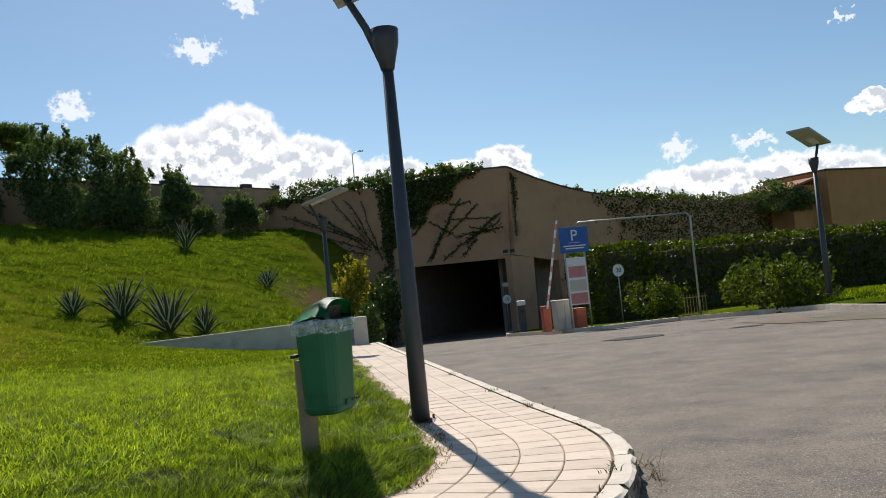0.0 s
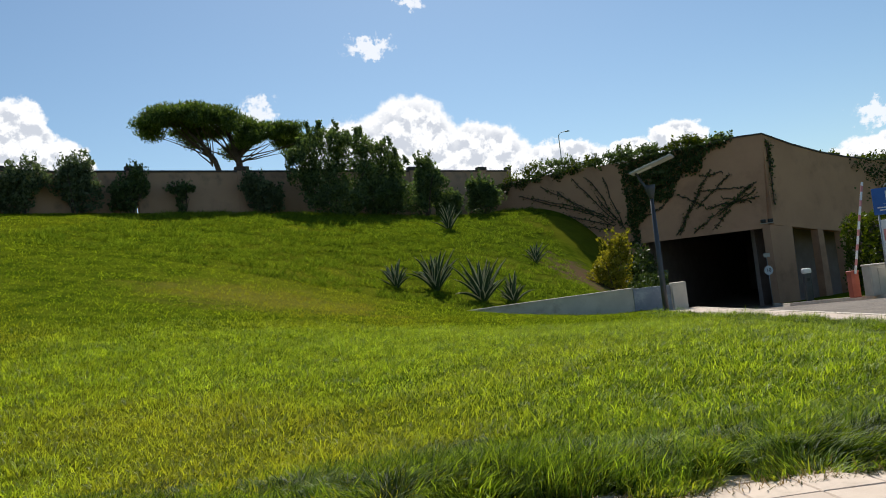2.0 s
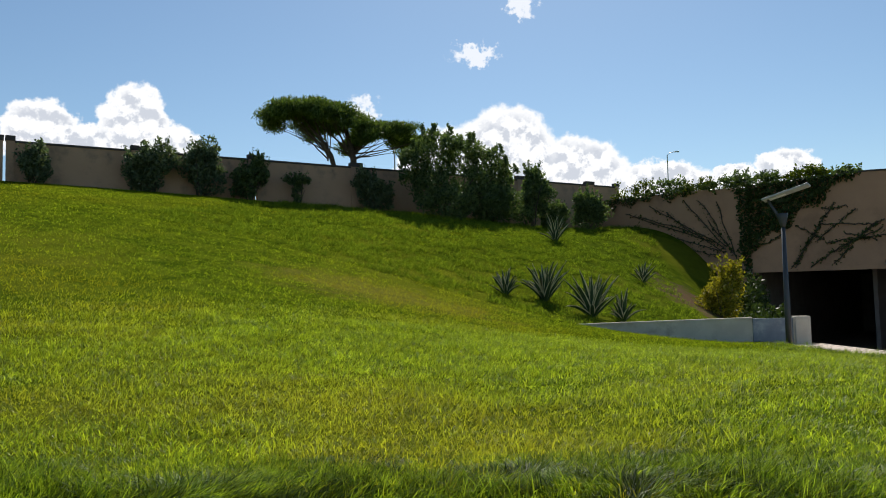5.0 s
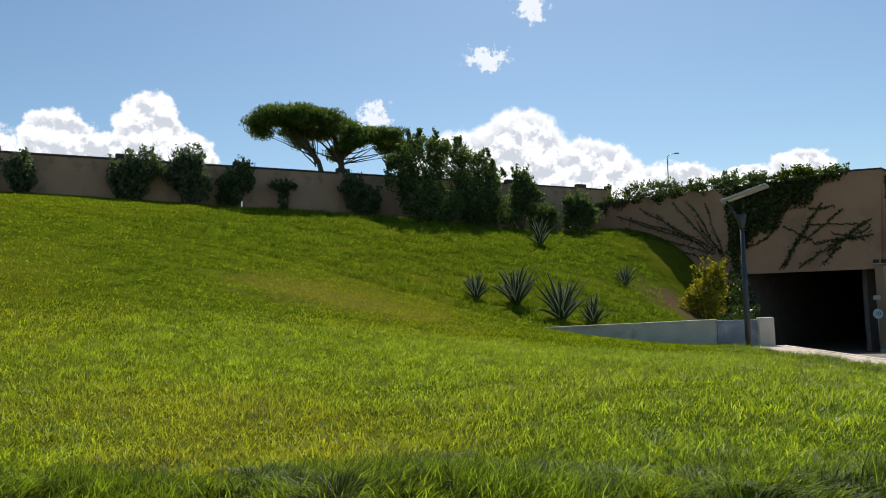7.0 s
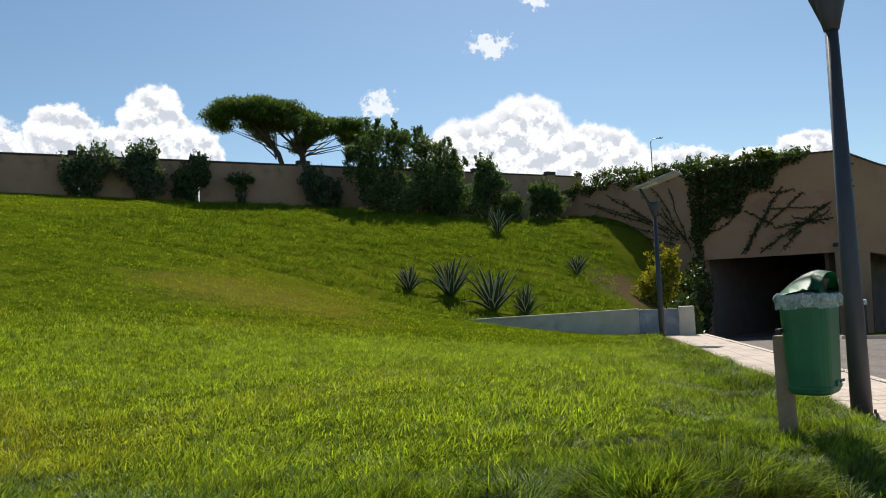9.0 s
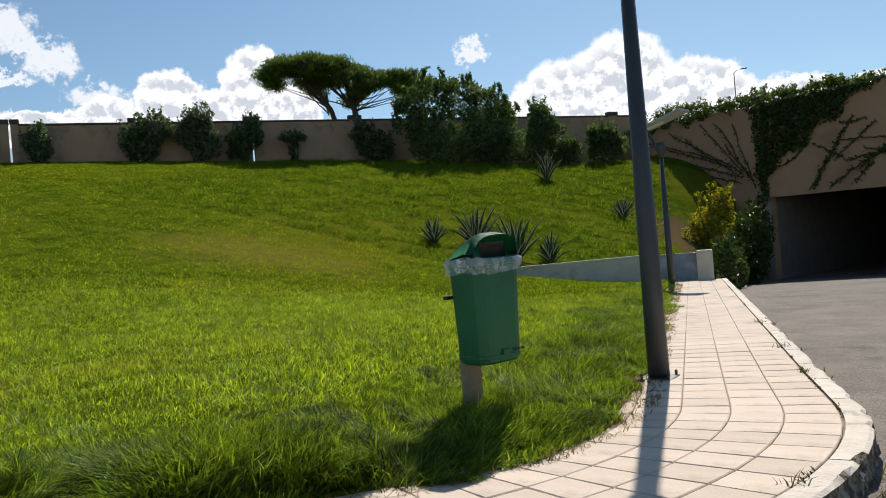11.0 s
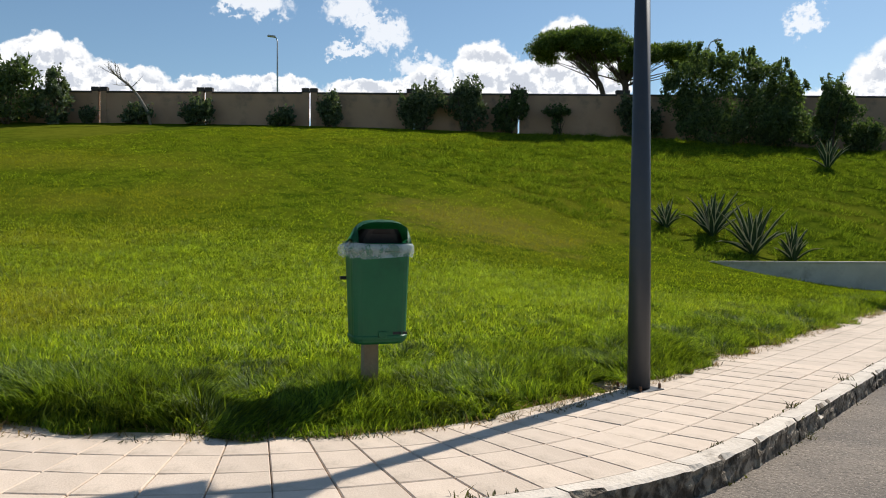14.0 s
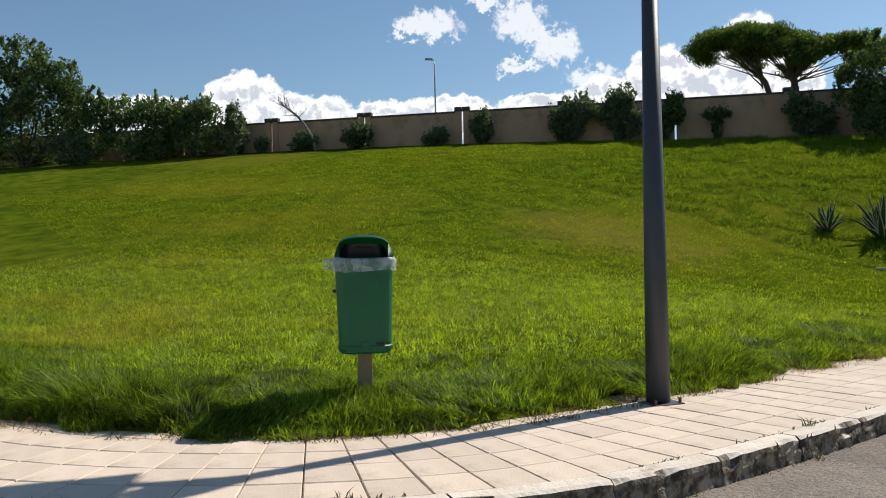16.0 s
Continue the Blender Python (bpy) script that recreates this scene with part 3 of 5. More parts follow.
for name, poly, off, vec in (("roof_edge", [on_front(u, z) for u, z in top_front] + [on_front(u, z + 0.10) for u, z in top_front[::-1]], -FN * 0.06, FN * 0.3),
                             ("roof_edge", [on_right(u, right_top(u)) for u in us] + [on_right(u, right_top(u) + 0.10) for u in us[::-1]], -RN * 0.06, RN * 0.3)):
    part(name, prism(poly, off, vec), M_COPING, garage)
# the way in: side walls, ceiling, end wall
for name, poly, vec in (("tunnel_wall", [on_front(0, -2.6), on_front(0, 3.3), on_front(0, 3.3) + FN * 34, on_front(0, -2.6) + FN * 34], -FU * 0.4),
                        ("tunnel_wall", [on_front(8.3, -2.6) + FN * 4.9, on_front(8.3, 3.3) + FN * 4.9, on_front(8.3, 3.3) + FN * 34, on_front(8.3, -2.6) + FN * 34], FU * 0.4),
                        ("tunnel_ceiling", [on_front(-0.4, 3.3) + FN * 0.6, on_front(8.6, 3.3) + FN * 0.6, on_front(8.6, 3.3) + FN * 34, on_front(-0.4, 3.3) + FN * 34], Vector((0, 0, 0.4))),
                        ("tunnel_floor", [on_front(-0.4, -2.32), on_front(8.6, -2.32), on_front(8.6, -2.5) + FN * 34, on_front(-0.4, -2.5) + FN * 34], Vector((0, 0, -0.3))),
                        ("tunnel_end", [on_front(-0.4, -2.6) + FN * 34, on_front(8.6, -2.6) + FN * 34, on_front(8.6, 3.7) + FN * 34, on_front(-0.4, 3.7) + FN * 34], FN * 0.4)):
    part(name, prism(poly, (0, 0, 0), vec), M_DARK, garage)

# ---- low retaining wall at the end of the pavement ----
low_wall = tagged(new("wall_low"), "low pale rendered retaining wall with a sloping top and grey panel", "wall", kind="structure")
part("wall_body", prism([(-7.6, 28.0, -0.6), (-1.45, 27.55, -0.6), (-1.45, 27.55, 0.55), (-7.6, 28.0, 0.40)], (0, 0, 0), (0.02, 0.25, 0)), M_CONC, low_wall)
part("wall_cap", prism([(-7.65, 27.97, 0.40), (-1.45, 27.52, 0.55), (-1.45, 27.52, 0.60), (-7.65, 27.97, 0.45)], (0, 0, 0), (0.02, 0.31, 0)), M_CONC, low_wall)
part("end_pier", block(-0.12, 27.20, -0.75, 0.36, 27.75, 0.62, 0.015), M_CONC, low_wall)
gate = part("gate_panel", block(-1.44, 27.50, -0.5, -0.13, 27.58, 0.56, 0.01), M_GREYDOOR, low_wall, "grey painted panel with pale scuffs")

# ---- bed with kerb on the far side of the road ----
LAMP_C = (14.51, 22.48, 0.00)
BED = [(10.25, 50.0), (8.6, 44.0), (7.55, 38.6), (7.9, 35.5), (8.5, 29.9), (9.4, 29.2), (13.3, 30.9), (14.1, 26.5), (14.0, 22.0), (13.5, 17.5), (12.9, 10.0), (12.4, 0.0), (12.2, -30.0),
       (90.0, -30.0), (90.0, 75.0), (29.0, 66.0), (12.2, 51.2)]
bed = bmesh.new()
bv = [bed.verts.new((x, y, float(road_z(y)) + 0.13)) for x, y in BED]
bed.faces.new(bv)
bmesh.ops.triangulate(bed, faces=bed.faces)
bmesh.ops.subdivide_edges(bed, edges=bed.edges, cuts=3)
bmesh.ops.recalc_face_normals(bed, faces=bed.faces)
tagged(part("planting_bed", bed, M_TURF), "raised grass and earth bed behind a stone kerb", "ground", kind="structure")
def verge_z(x, y):
    side = np.interp(y, [0.0, 10.0, 17.5, 22.0, 26.5], [12.4, 12.9, 13.5, 14.0, 14.1])
    return road_z(y) + 0.14 + VERGE * sm((x - side - 0.2) / 1.0) * sm((26.6 - y) / 2.5)


VERGE = LAMP_C[2] - float(road_z(LAMP_C[1])) - 0.14
tagged(sheet("grass_verge", np.arange(12.6, 30.1, 0.4), np.arange(4.0, 27.0, 0.4), verge_z, M_TURF, lambda x, y: x > np.interp(y, [0.0, 10.0, 17.5, 22.0, 26.5], [12.4, 12.9, 13.5, 14.0, 14.1]) + 0.3),
       "raised green grass verge behind the far kerb", "ground", kind="structure")
far_kerb = tagged(new("kerb_far"), "pale worn stone kerb on the far side of the road", "kerb", kind="structure")
for (xa, ya), (xb, yb) in zip(BED[:12], BED[1:13]):
    n = max(1, round(math.hypot(xb - xa, yb - ya) / 1.0))
    for i in range(n):
        p, q = [Vector((xa + (xb - xa) * f, ya + (yb - ya) * f, 0)) for f in (i / n, (i + 0.985) / n)]
        p.z, q.z = float(road_z(p.y)), float(road_z(q.y))
        d = (q - p).normalized().cross(Vector((0, 0, 1))) * -0.16
        o = Vector((0, 0, -0.1))
        part("kerb_stone", prism([p + o, q + o, q + Vector((0, 0, 0.16)), p + Vector((0, 0, 0.16))], (0, 0, 0), d), M_KERB_TOP, far_kerb)

# ---- street lamps ----


def street_lamp(at, turn, label):
    """A tapered pole on a bolted plate, a flared cone near the top, a leaning arm and a broad flat solar head."""
    ob = thing("street_lamp", label, "lamp", at, turn, "solar lamps by the road")
    part("base_plate", block(-0.15, -0.15, -0.02, 0.15, 0.15, 0.012, 0.004), M_POLE, ob, "dark base plate")
    for sx in (-1, 1):
        for sy in (-1, 1):
            part("bolt", tube([(sx * 0.122, sy * 0.122, 0.015), (sx * 0.122, sy * 0.122, 0.055)], [0.013, 0.013], 6), M_RUST, ob, "rusty anchor bolt")
    part("pole", tube([(0, 0, 0.02), (0, 0, 1.2), (0, 0, 3.85)], [0.098, 0.090, 0.060], 16), M_POLE, ob, smooth=True)
    cone = tube([(0, 0, 3.80), (0, 0, 3.92), (0, 0, 4.10), (0, 0, 4.25)], [0.072, 0.10, 0.145, 0.155], 16)
    part("cone", cone, M_POLE, ob, smooth=True)
    part("arm", tube([(-0.05, 0, 3.9), (-0.20, 0, 4.3), (-0.42, 0, 4.72)], [0.045, 0.042, 0.04], 10), M_POLE, ob, smooth=True)
    head = part("head", block(-0.14, -0.36, -0.03, 1.30, 0.36, 0.03, 0.012), M_PANEL, ob, "broad flat pale lamp head")
    head.matrix_basis = pose(-0.42, 0, 4.74, 0, -16, 0)
    part("solar_panel", block(-0.10, -0.33, 0.031, 1.26, 0.33, 0.041), M_SOLAR, head, "dark solar glass")
    part("light_strip", block(0.05, -0.12, -0.048, 0.55, 0.12, -0.028, 0.005), M_WHITE, head)
    return ob


lamp = street_lamp((0.344, 8.338, 0.0), -12, "dark steel solar street lamp bolted at the pavement edge")
lamp_b = street_lamp((-0.79, 25.2, -0.29), -20, "dark steel solar street lamp beside the low pale wall")
lamp_c = street_lamp(LAMP_C, 212, "dark steel solar street lamp in front of the hedge")


def road_lamp(at, height, turn, reach=1.1):
    ob = thing("road_lamp", "slender grey road lamp with a small head behind the wall", "lamp", at, turn, "road lamps beyond the wall")
    part("pole", tube([(0, 0, -6), (0, 0, height * 0.7), (0, 0, height - 0.3), (reach * 0.35, 0, height), (reach, 0, height + 0.12)], [0.10, 0.07, 0.06, 0.05, 0.045], 8), M_STEEL, ob, smooth=True)
    part("head", block(reach - 0.1, -0.16, height + 0.03, reach + 0.55, 0.16, height + 0.18, 0.04), M_STEEL, ob)
    return ob


road_lamp((-51.9, 42.55, 9.0), 9.0, 250, 0.3)
road_lamp((-25.4, 69.4, 9.0), 9.4, 20, 0.5)
road_lamp((2.5, 105.7, 10.0), 10.6, 0, 1.0)

# ---- litter bin ----


def litter_bin(at, turn):
    ob = thing("litter_bin", "green plastic litter bin with clear bag on a post", "bin", at, turn)
    post = part("post", block(-0.055, 0.02, -0.15, 0.055, 0.12, 0.95, 0.006), M_POST, ob, "weathered brown square post")
    def ring(hw, hd, z, y0=0.0):
        r = 0.09
        pts = []
        for cx, cy, a0 in ((hw - r, hd - r, 0), (-hw + r, hd - r, 90), (-hw + r, -hd + r, 180), (hw - r, -hd + r, 270)):
            pts += [(cx + r * math.cos(radians(a0 + 22.5 * i)), cy + r * math.sin(radians(a0 + 22.5 * i)) + y0, z) for i in range(5)]
        return pts
    def loft(rings, closed_low=True, closed_high=True):
        bm = bmesh.new()
        rows = [[bm.verts.new(p) for p in r] for r in rings]
        for a, b in zip(rows, rows[1:]):
            for i in range(len(a)):
                bm.faces.new((a[i], a[(i + 1) % len(a)], b[(i + 1) % len(a)], b[i]))
        if closed_low:
            bm.faces.new(rows[0][::-1])
        if closed_high:
            bm.faces.new(rows[-1])
        return bm
    y0 = -0.135
    body = loft([ring(0.178, 0.130, 0.545, y0), ring(0.191, 0.142, 0.56, y0), ring(0.194, 0.146, 0.60, y0), ring(0.204, 0.157, 0.95, y0), ring(0.213, 0.165, 1.19, y0), ring(0.222, 0.172, 1.20, y0), ring(0.222, 0.172, 1.235, y0)])
    part("body", body, M_BIN, ob, smooth=False)
    part("base_rim", loft([ring(0.197, 0.149, 0.575, y0), ring(0.200, 0.152, 0.585, y0), ring(0.200, 0.152, 0.60, y0), ring(0.195, 0.147, 0.607, y0)], False, False), M_BIN, ob)
    part("latch", block(-0.03, y0 - 0.161, 0.595, 0.03, y0 - 0.146, 0.635, 0.004), M_BIN, ob)
    for i, wd in enumerate((0.035, 0.022, 0.03)):
        part("plate_mark", block(0.075 + 0.037 * i, y0 - 0.1535, 0.612, 0.075 + 0.037 * i + wd, y0 - 0.145, 0.63), M_BLACK, ob)
    part("bracket", block(-0.235, 0.0, 0.985, -0.17, 0.035, 1.01), M_BLACK, ob, "black lock bar")
    # hooded lid with a mouth on the front
    hood = bmesh.new()
    prof = [(-0.172, 1.235), (-0.176, 1.252), (-0.165, 1.398), (-0.08, 1.416), (0.0, 1.388), (0.08, 1.335), (0.15, 1.27), (0.172, 1.235)]
    cols = []
    for k in range(13):
        t = -1 + 2 * k / 12
        f = (1 - abs(t) ** 3.2) ** 0.5 if abs(t) < 1 else 0.0
        wx = 0.212 * t
        cols.append([hood.verts.new((wx, y0 + y * (0.8 + 0.2 * f), 1.235 + (z - 1.235) * (0.25 + 0.75 * f))) for y, z in prof])
    for k, (a, b) in enumerate(zip(cols, cols[1:])):
        for i in range(len(prof) - 1):
            if i == 1 and 1 <= k <= 10:
                continue
            hood.faces.new((a[i], a[i + 1], b[i + 1], b[i]))
    hood.faces.new(cols[0])
    hood.faces.new(cols[-1][::-1])
    bmesh.ops.solidify(hood, geom=hood.faces, thickness=0.006)
    part("lid", hood, M_BIN, ob, "green hooded lid with an open mouth", smooth=True)
    # black fill under the lid, painting in the shade of the opening
    part("mouth", loft([ring(0.195, 0.15, 1.236, y0), ring(0.185, 0.115, 1.25, y0 + 0.02), ring(0.165, 0.092, 1.315, y0 - 0.02), ring(0.135, 0.091, 1.35, y0 - 0.045)]), M_BLACK, ob, "black fill that paints the shade inside the bin")
    rnd = random.Random(4)
    rows = []
    for z, g in ((1.255, 0.000), (1.225, 0.020), (1.195, 0.016), (1.165, 0.010), (1.150, 0.014)):
        r = ring(0.222 + g, 0.172 + g, z, y0)
        rows.append([(x * (1 + rnd.uniform(-0.015, 0.02)), y0 + (y - y0) * (1 + rnd.uniform(-0.015, 0.02)), zz + rnd.uniform(-0.012, 0.012)) for x, y, zz in r])
    part("bin_bag", loft(rows, False, False), M_BAG, ob, "crumpled clear plastic bag folded over the rim", smooth=True)
    tail = bmesh.new()
    bmesh.ops.create_icosphere(tail, subdivisions=2, radius=0.055, matrix=Matrix.Translation((-0.255, y0 - 0.06, 1.205)) @ Matrix.Diagonal((1.0, 0.7, 0.75, 1)))
    for v in tail.verts:
        v.co += Vector((rnd.uniform(-1, 1), rnd.uniform(-1, 1), rnd.uniform(-1, 1))) * 0.012
    part("bag_knot", tail, M_BAG, ob)
    return ob


litter_bin((-0.645, 6.155, 0.0), 62)

# ---- plants ----
rng = np.random.default_rng(11)


def limb(bm, start, way, length, radius, rnd, bend=0.25, steps=6, up=0.0, end=0.25):
    p, d = Vector(start), Vector(way).normalized()
    pts, rs = [p.copy()], [radius]
    for i in range(steps):
        d = (d + Vector((rnd.uniform(-bend, bend), rnd.uniform(-bend, bend), rnd.uniform(-bend, bend) + up))).normalized()
        p = p + d * (length / steps)
        pts.append(p.copy())
        rs.append(radius * (1 - (1 - end) * (i + 1) / steps))
    tube(pts, rs, 7, bm)
    return pts, d


def bush(name, label, at, blobs, leaves, size, mat, stems=5, group="", seed=0, long=2.0, shell=0.5, cat="bush", turn=0.0):
    """Many stems from the ground and a crown of loose leaves in uneven clumps; blobs are placed from at."""
    ob = thing(name, label, cat, at, turn, group)
    rnd, rg = random.Random(seed), np.random.default_rng(seed + 100)
    st = bmesh.new()
    for i in range(stems):
        b = blobs[i % len(blobs)]
        tgt = Vector((b[0] + rnd.uniform(-0.5, 0.5) * b[3], b[1] + rnd.uniform(-0.5, 0.5) * b[4], b[2] + rnd.uniform(0, 0.6) * b[5]))
        limb(st, (rnd.uniform(-0.15, 0.15), rnd.uniform(-0.15, 0.15), -0.2), tgt, tgt.length + 0.2, 0.035 + 0.01 * tgt.length, rnd, 0.12)
    part("stems", st, M_BARK, ob)
    # smaller clumps on each large one make an uneven outline
    sub = []
    for b in blobs:
        for _ in range(11):
            d = rg.normal(size=3)
            d /= np.linalg.norm(d)
            k, o = rg.uniform(0.2, 0.46), rg.uniform(0.7, 0.98)
            sub.append((b[0] + d[0] * b[3] * o, b[1] + d[1] * b[4] * o, b[2] + d[2] * b[5] * o, b[3] * k, b[4] * k, b[5] * k))
    c, out = clump_points(list(blobs) + sub, leaves, rg, shell)
    # upright shoots that stick out of the crown
    tops, outs = [c], [out]
    for b in blobs:
        for _ in range(7):
            p = np.array(b[:3]) + rg.uniform(-0.8, 0.8, 3) * np.array(b[3:]) * (1, 1, 0.4) + (0, 0, 0.5 * b[5])
            d = np.array((rg.normal() * 0.3, rg.normal() * 0.3, 1.0))
            t = rg.random((max(12, leaves // 220), 1))
            tops.append(p + d * t * (0.25 + 0.42 * min(b[5], 0.9)) + rg.normal(size=(len(t), 3)) * 0.07)
            outs.append(np.repeat(d[None] * 0.6, len(t), 0))
    c, out = np.concatenate(tops), np.concatenate(outs)
    leaf = new("leaves", quads("leaves", leaf_quads(c, size, rg, long, out * 0.6 + np.array((0, 0, 0.35))), mat))
    leaf.parent = ob
    return ob


def at_wall(a, off):
    x, y = along(a, off)
    return x, y, float(ground_z(x, y)) - 0.05


# oleanders and small shrubs along the wall: place along it, width, height
for i, (a, off, wd, ht, n, mat) in enumerate(((-14.6, 0.8, 0.9, 0.9, 500, M_OLEANDER), (-11.2, 0.9, 1.9, 1.2, 900, M_OLEANDER), (-7.67, 0.9, 2.3, 1.75, 1500, M_OLEANDER), (-1.93, 0.9, 1.9, 1.1, 900, M_OLEANDER),
                                              (1.3, 0.8, 1.6, 2.2, 1300, M_OLEANDER), (7.75, 0.9, 2.7, 3.0, 3000, M_OLEANDER), (10.4, 0.9, 2.6, 3.45, 2900, M_OLEANDER), (13.6, 0.9, 1.75, 2.85, 2200, M_LEAF),
                                              (22.2, 0.9, 2.8, 2.75, 2600, M_OLEANDER), (33.35, 3.8, 2.9, 4.5, 4200, M_LEAF), (35.8, 3.6, 2.2, 2.0, 2000, M_LEAF), (38.9, 3.8, 3.5, 2.95, 3600, M_LEAF), (30.6, 2.4, 3.0, 3.6, 3200, M_LEAF))):
    r = random.Random(50 + i)
    blobs = [(r.uniform(-0.25, 0.25) * wd, r.uniform(-0.2, 0.2), ht * f, wd * 0.44 * g, min(wd, 1.8) * 0.36, ht * 0.28) for f, g in ((0.3, 1.0), (0.5, 1.1), (0.75, 0.75), (0.6, 0.9))]
    bush("oleander" if mat is M_OLEANDER else "shrub", "tall dark green oleander bush in front of the wall" if ht > 2 else "low grey-green oleander bush in front of the wall", at_wall(a, off), blobs, int(n * 1.7), 0.10, mat, 6, "bushes along the wall", 50 + i, turn=wall_turn)

# a small clipped tree with a flat top
x, y, z = at_wall(16.6, 0.9)
bush("small_tree", "small flat-topped dark shrub on a short thick stem", (x, y, z), [(0, 0, 1.6, 0.95, 0.6, 0.28), (0.3, 0, 1.65, 0.6, 0.5, 0.22), (0, 0, 0.7, 0.35, 0.35, 0.7)], 1300, 0.09, M_LEAF, 4, "bushes along the wall", 77, turn=wall_turn)

# the large spreading shrub under the pine
x, y, z = at_wall(27.0, 3.8)
bush("large_shrub", "large dark evergreen shrub spreading in front of the wall", (x, y, z),
     [(0, 0, 2.4, 3.0, 2.2, 2.2), (-2.4, 0.2, 4.4, 1.5, 1.4, 0.9), (-1.2, 0, 5.2, 1.6, 1.5, 0.8), (0.6, 0, 4.9, 1.7, 1.5, 0.9), (2.3, 0, 4.0, 1.5, 1.4, 1.0), (-3.2, 0.2, 3.3, 1.1, 1.2, 1.2), (3.6, 0, 3.2, 1.2, 1.2, 1.3), (1.6, -0.6, 1.4, 2.4, 1.6, 1.3), (-2.0, 0, 2.2, 1.4, 1.4, 1.4), (4.2, 0.2, 3.0, 0.7, 0.7, 0.8), (-1.2, -1.0, 0.9, 2.2, 1.4, 1.1), (2.8, -0.8, 1.0, 2.2, 1.4, 1.2)], 24000, 0.10, M_LEAF, 9, "", 5, 2.0, 0.45, turn=wall_turn)

# umbrella pine behind the wall


def umbrella_pine(at):
    ob = thing("umbrella_pine", "umbrella pine with a flat spreading crown behind the wall", "tree", at)
    rnd, rg = random.Random(9), np.random.default_rng(9)
    D, N = Vector((WALL_D[0], WALL_D[1], 0)), Vector((WALL_N[0], WALL_N[1], 0))
    trunk, clumps = bmesh.new(), []
    def up(pts):
        return [D * u + N * v + Vector((0, 0, z)) for u, v, z in pts]
    tube(up([(1.0, 0, -3), (0.92, 0, 1.5), (0.85, 0, 3.2), (0.5, 0, 4.6), (0.1, 0, 5.6)]), [0.30, 0.25, 0.22, 0.17, 0.10], 10, trunk)
    tube(up([(-0.3, 0.2, -3), (-0.5, 0.2, 1.6), (-0.95, 0.2, 3.2), (-1.7, 0.2, 4.3), (-2.6, 0.1, 5.2)]), [0.24, 0.20, 0.17, 0.13, 0.08], 9, trunk)
    # the crown: flat clumps on a long low dome, with a lower, looser shelf beside it
    for i in range(150):
        u, v = rnd.uniform(-1, 1), rnd.uniform(-1, 1)
        if u * u + v * v > 1:
            continue
        h = 5.3 + 1.5 * (1 - u * u - v * v) ** 0.5 * (1 - 0.15 * u) + rnd.uniform(-0.5, 0.05)
        clumps.append((-1.9 + 3.6 * u, 2.5 * v, h))
    for i in range(64):
        u, v = rnd.uniform(-1, 1), rnd.uniform(-1, 1)
        clumps.append((3.5 + 2.6 * u, 1.8 * v, 4.25 + 1.35 * (1 - u * u) + rnd.uniform(-0.5, 0.2)))
    blobs = []
    for cu, cv, ch in clumps:
        p = D * cu + N * cv + Vector((0, 0, ch))
        src = (D * 0.8 + Vector((0, 0, 3.5))) if cu > -0.6 or rnd.random() < 0.35 else (D * -1.1 + Vector((0, 0, 3.4)))
        if rnd.random() < 0.28:
            arms = bmesh.new()
            limb(arms, src + Vector((0, 0, rnd.uniform(-0.6, 0.5))), p - src, (p - src).length * 0.95, 0.055, rnd, 0.10, 6, 0.02, 0.2)
            part("branch", arms, M_BARK, ob)
        s = rnd.uniform(0.75, 1.15)
        blobs.append((p.x, p.y, p.z, 0.9 * s, 0.9 * s, 0.46 * s))
    part("trunk", trunk, M_BARK, ob, smooth=True)
    c, out = clump_points(blobs, 84000, rg, 0.1)
    crown = new("crown", quads("crown", leaf_quads(c, 0.062, rg, 3.8, out * 0.5 + np.array((0, 0, 0.6))), M_PINE))
    crown.parent = ob
    return ob


x, y = along(20.9, -1.6)
umbrella_pine((x, y, 8.6))

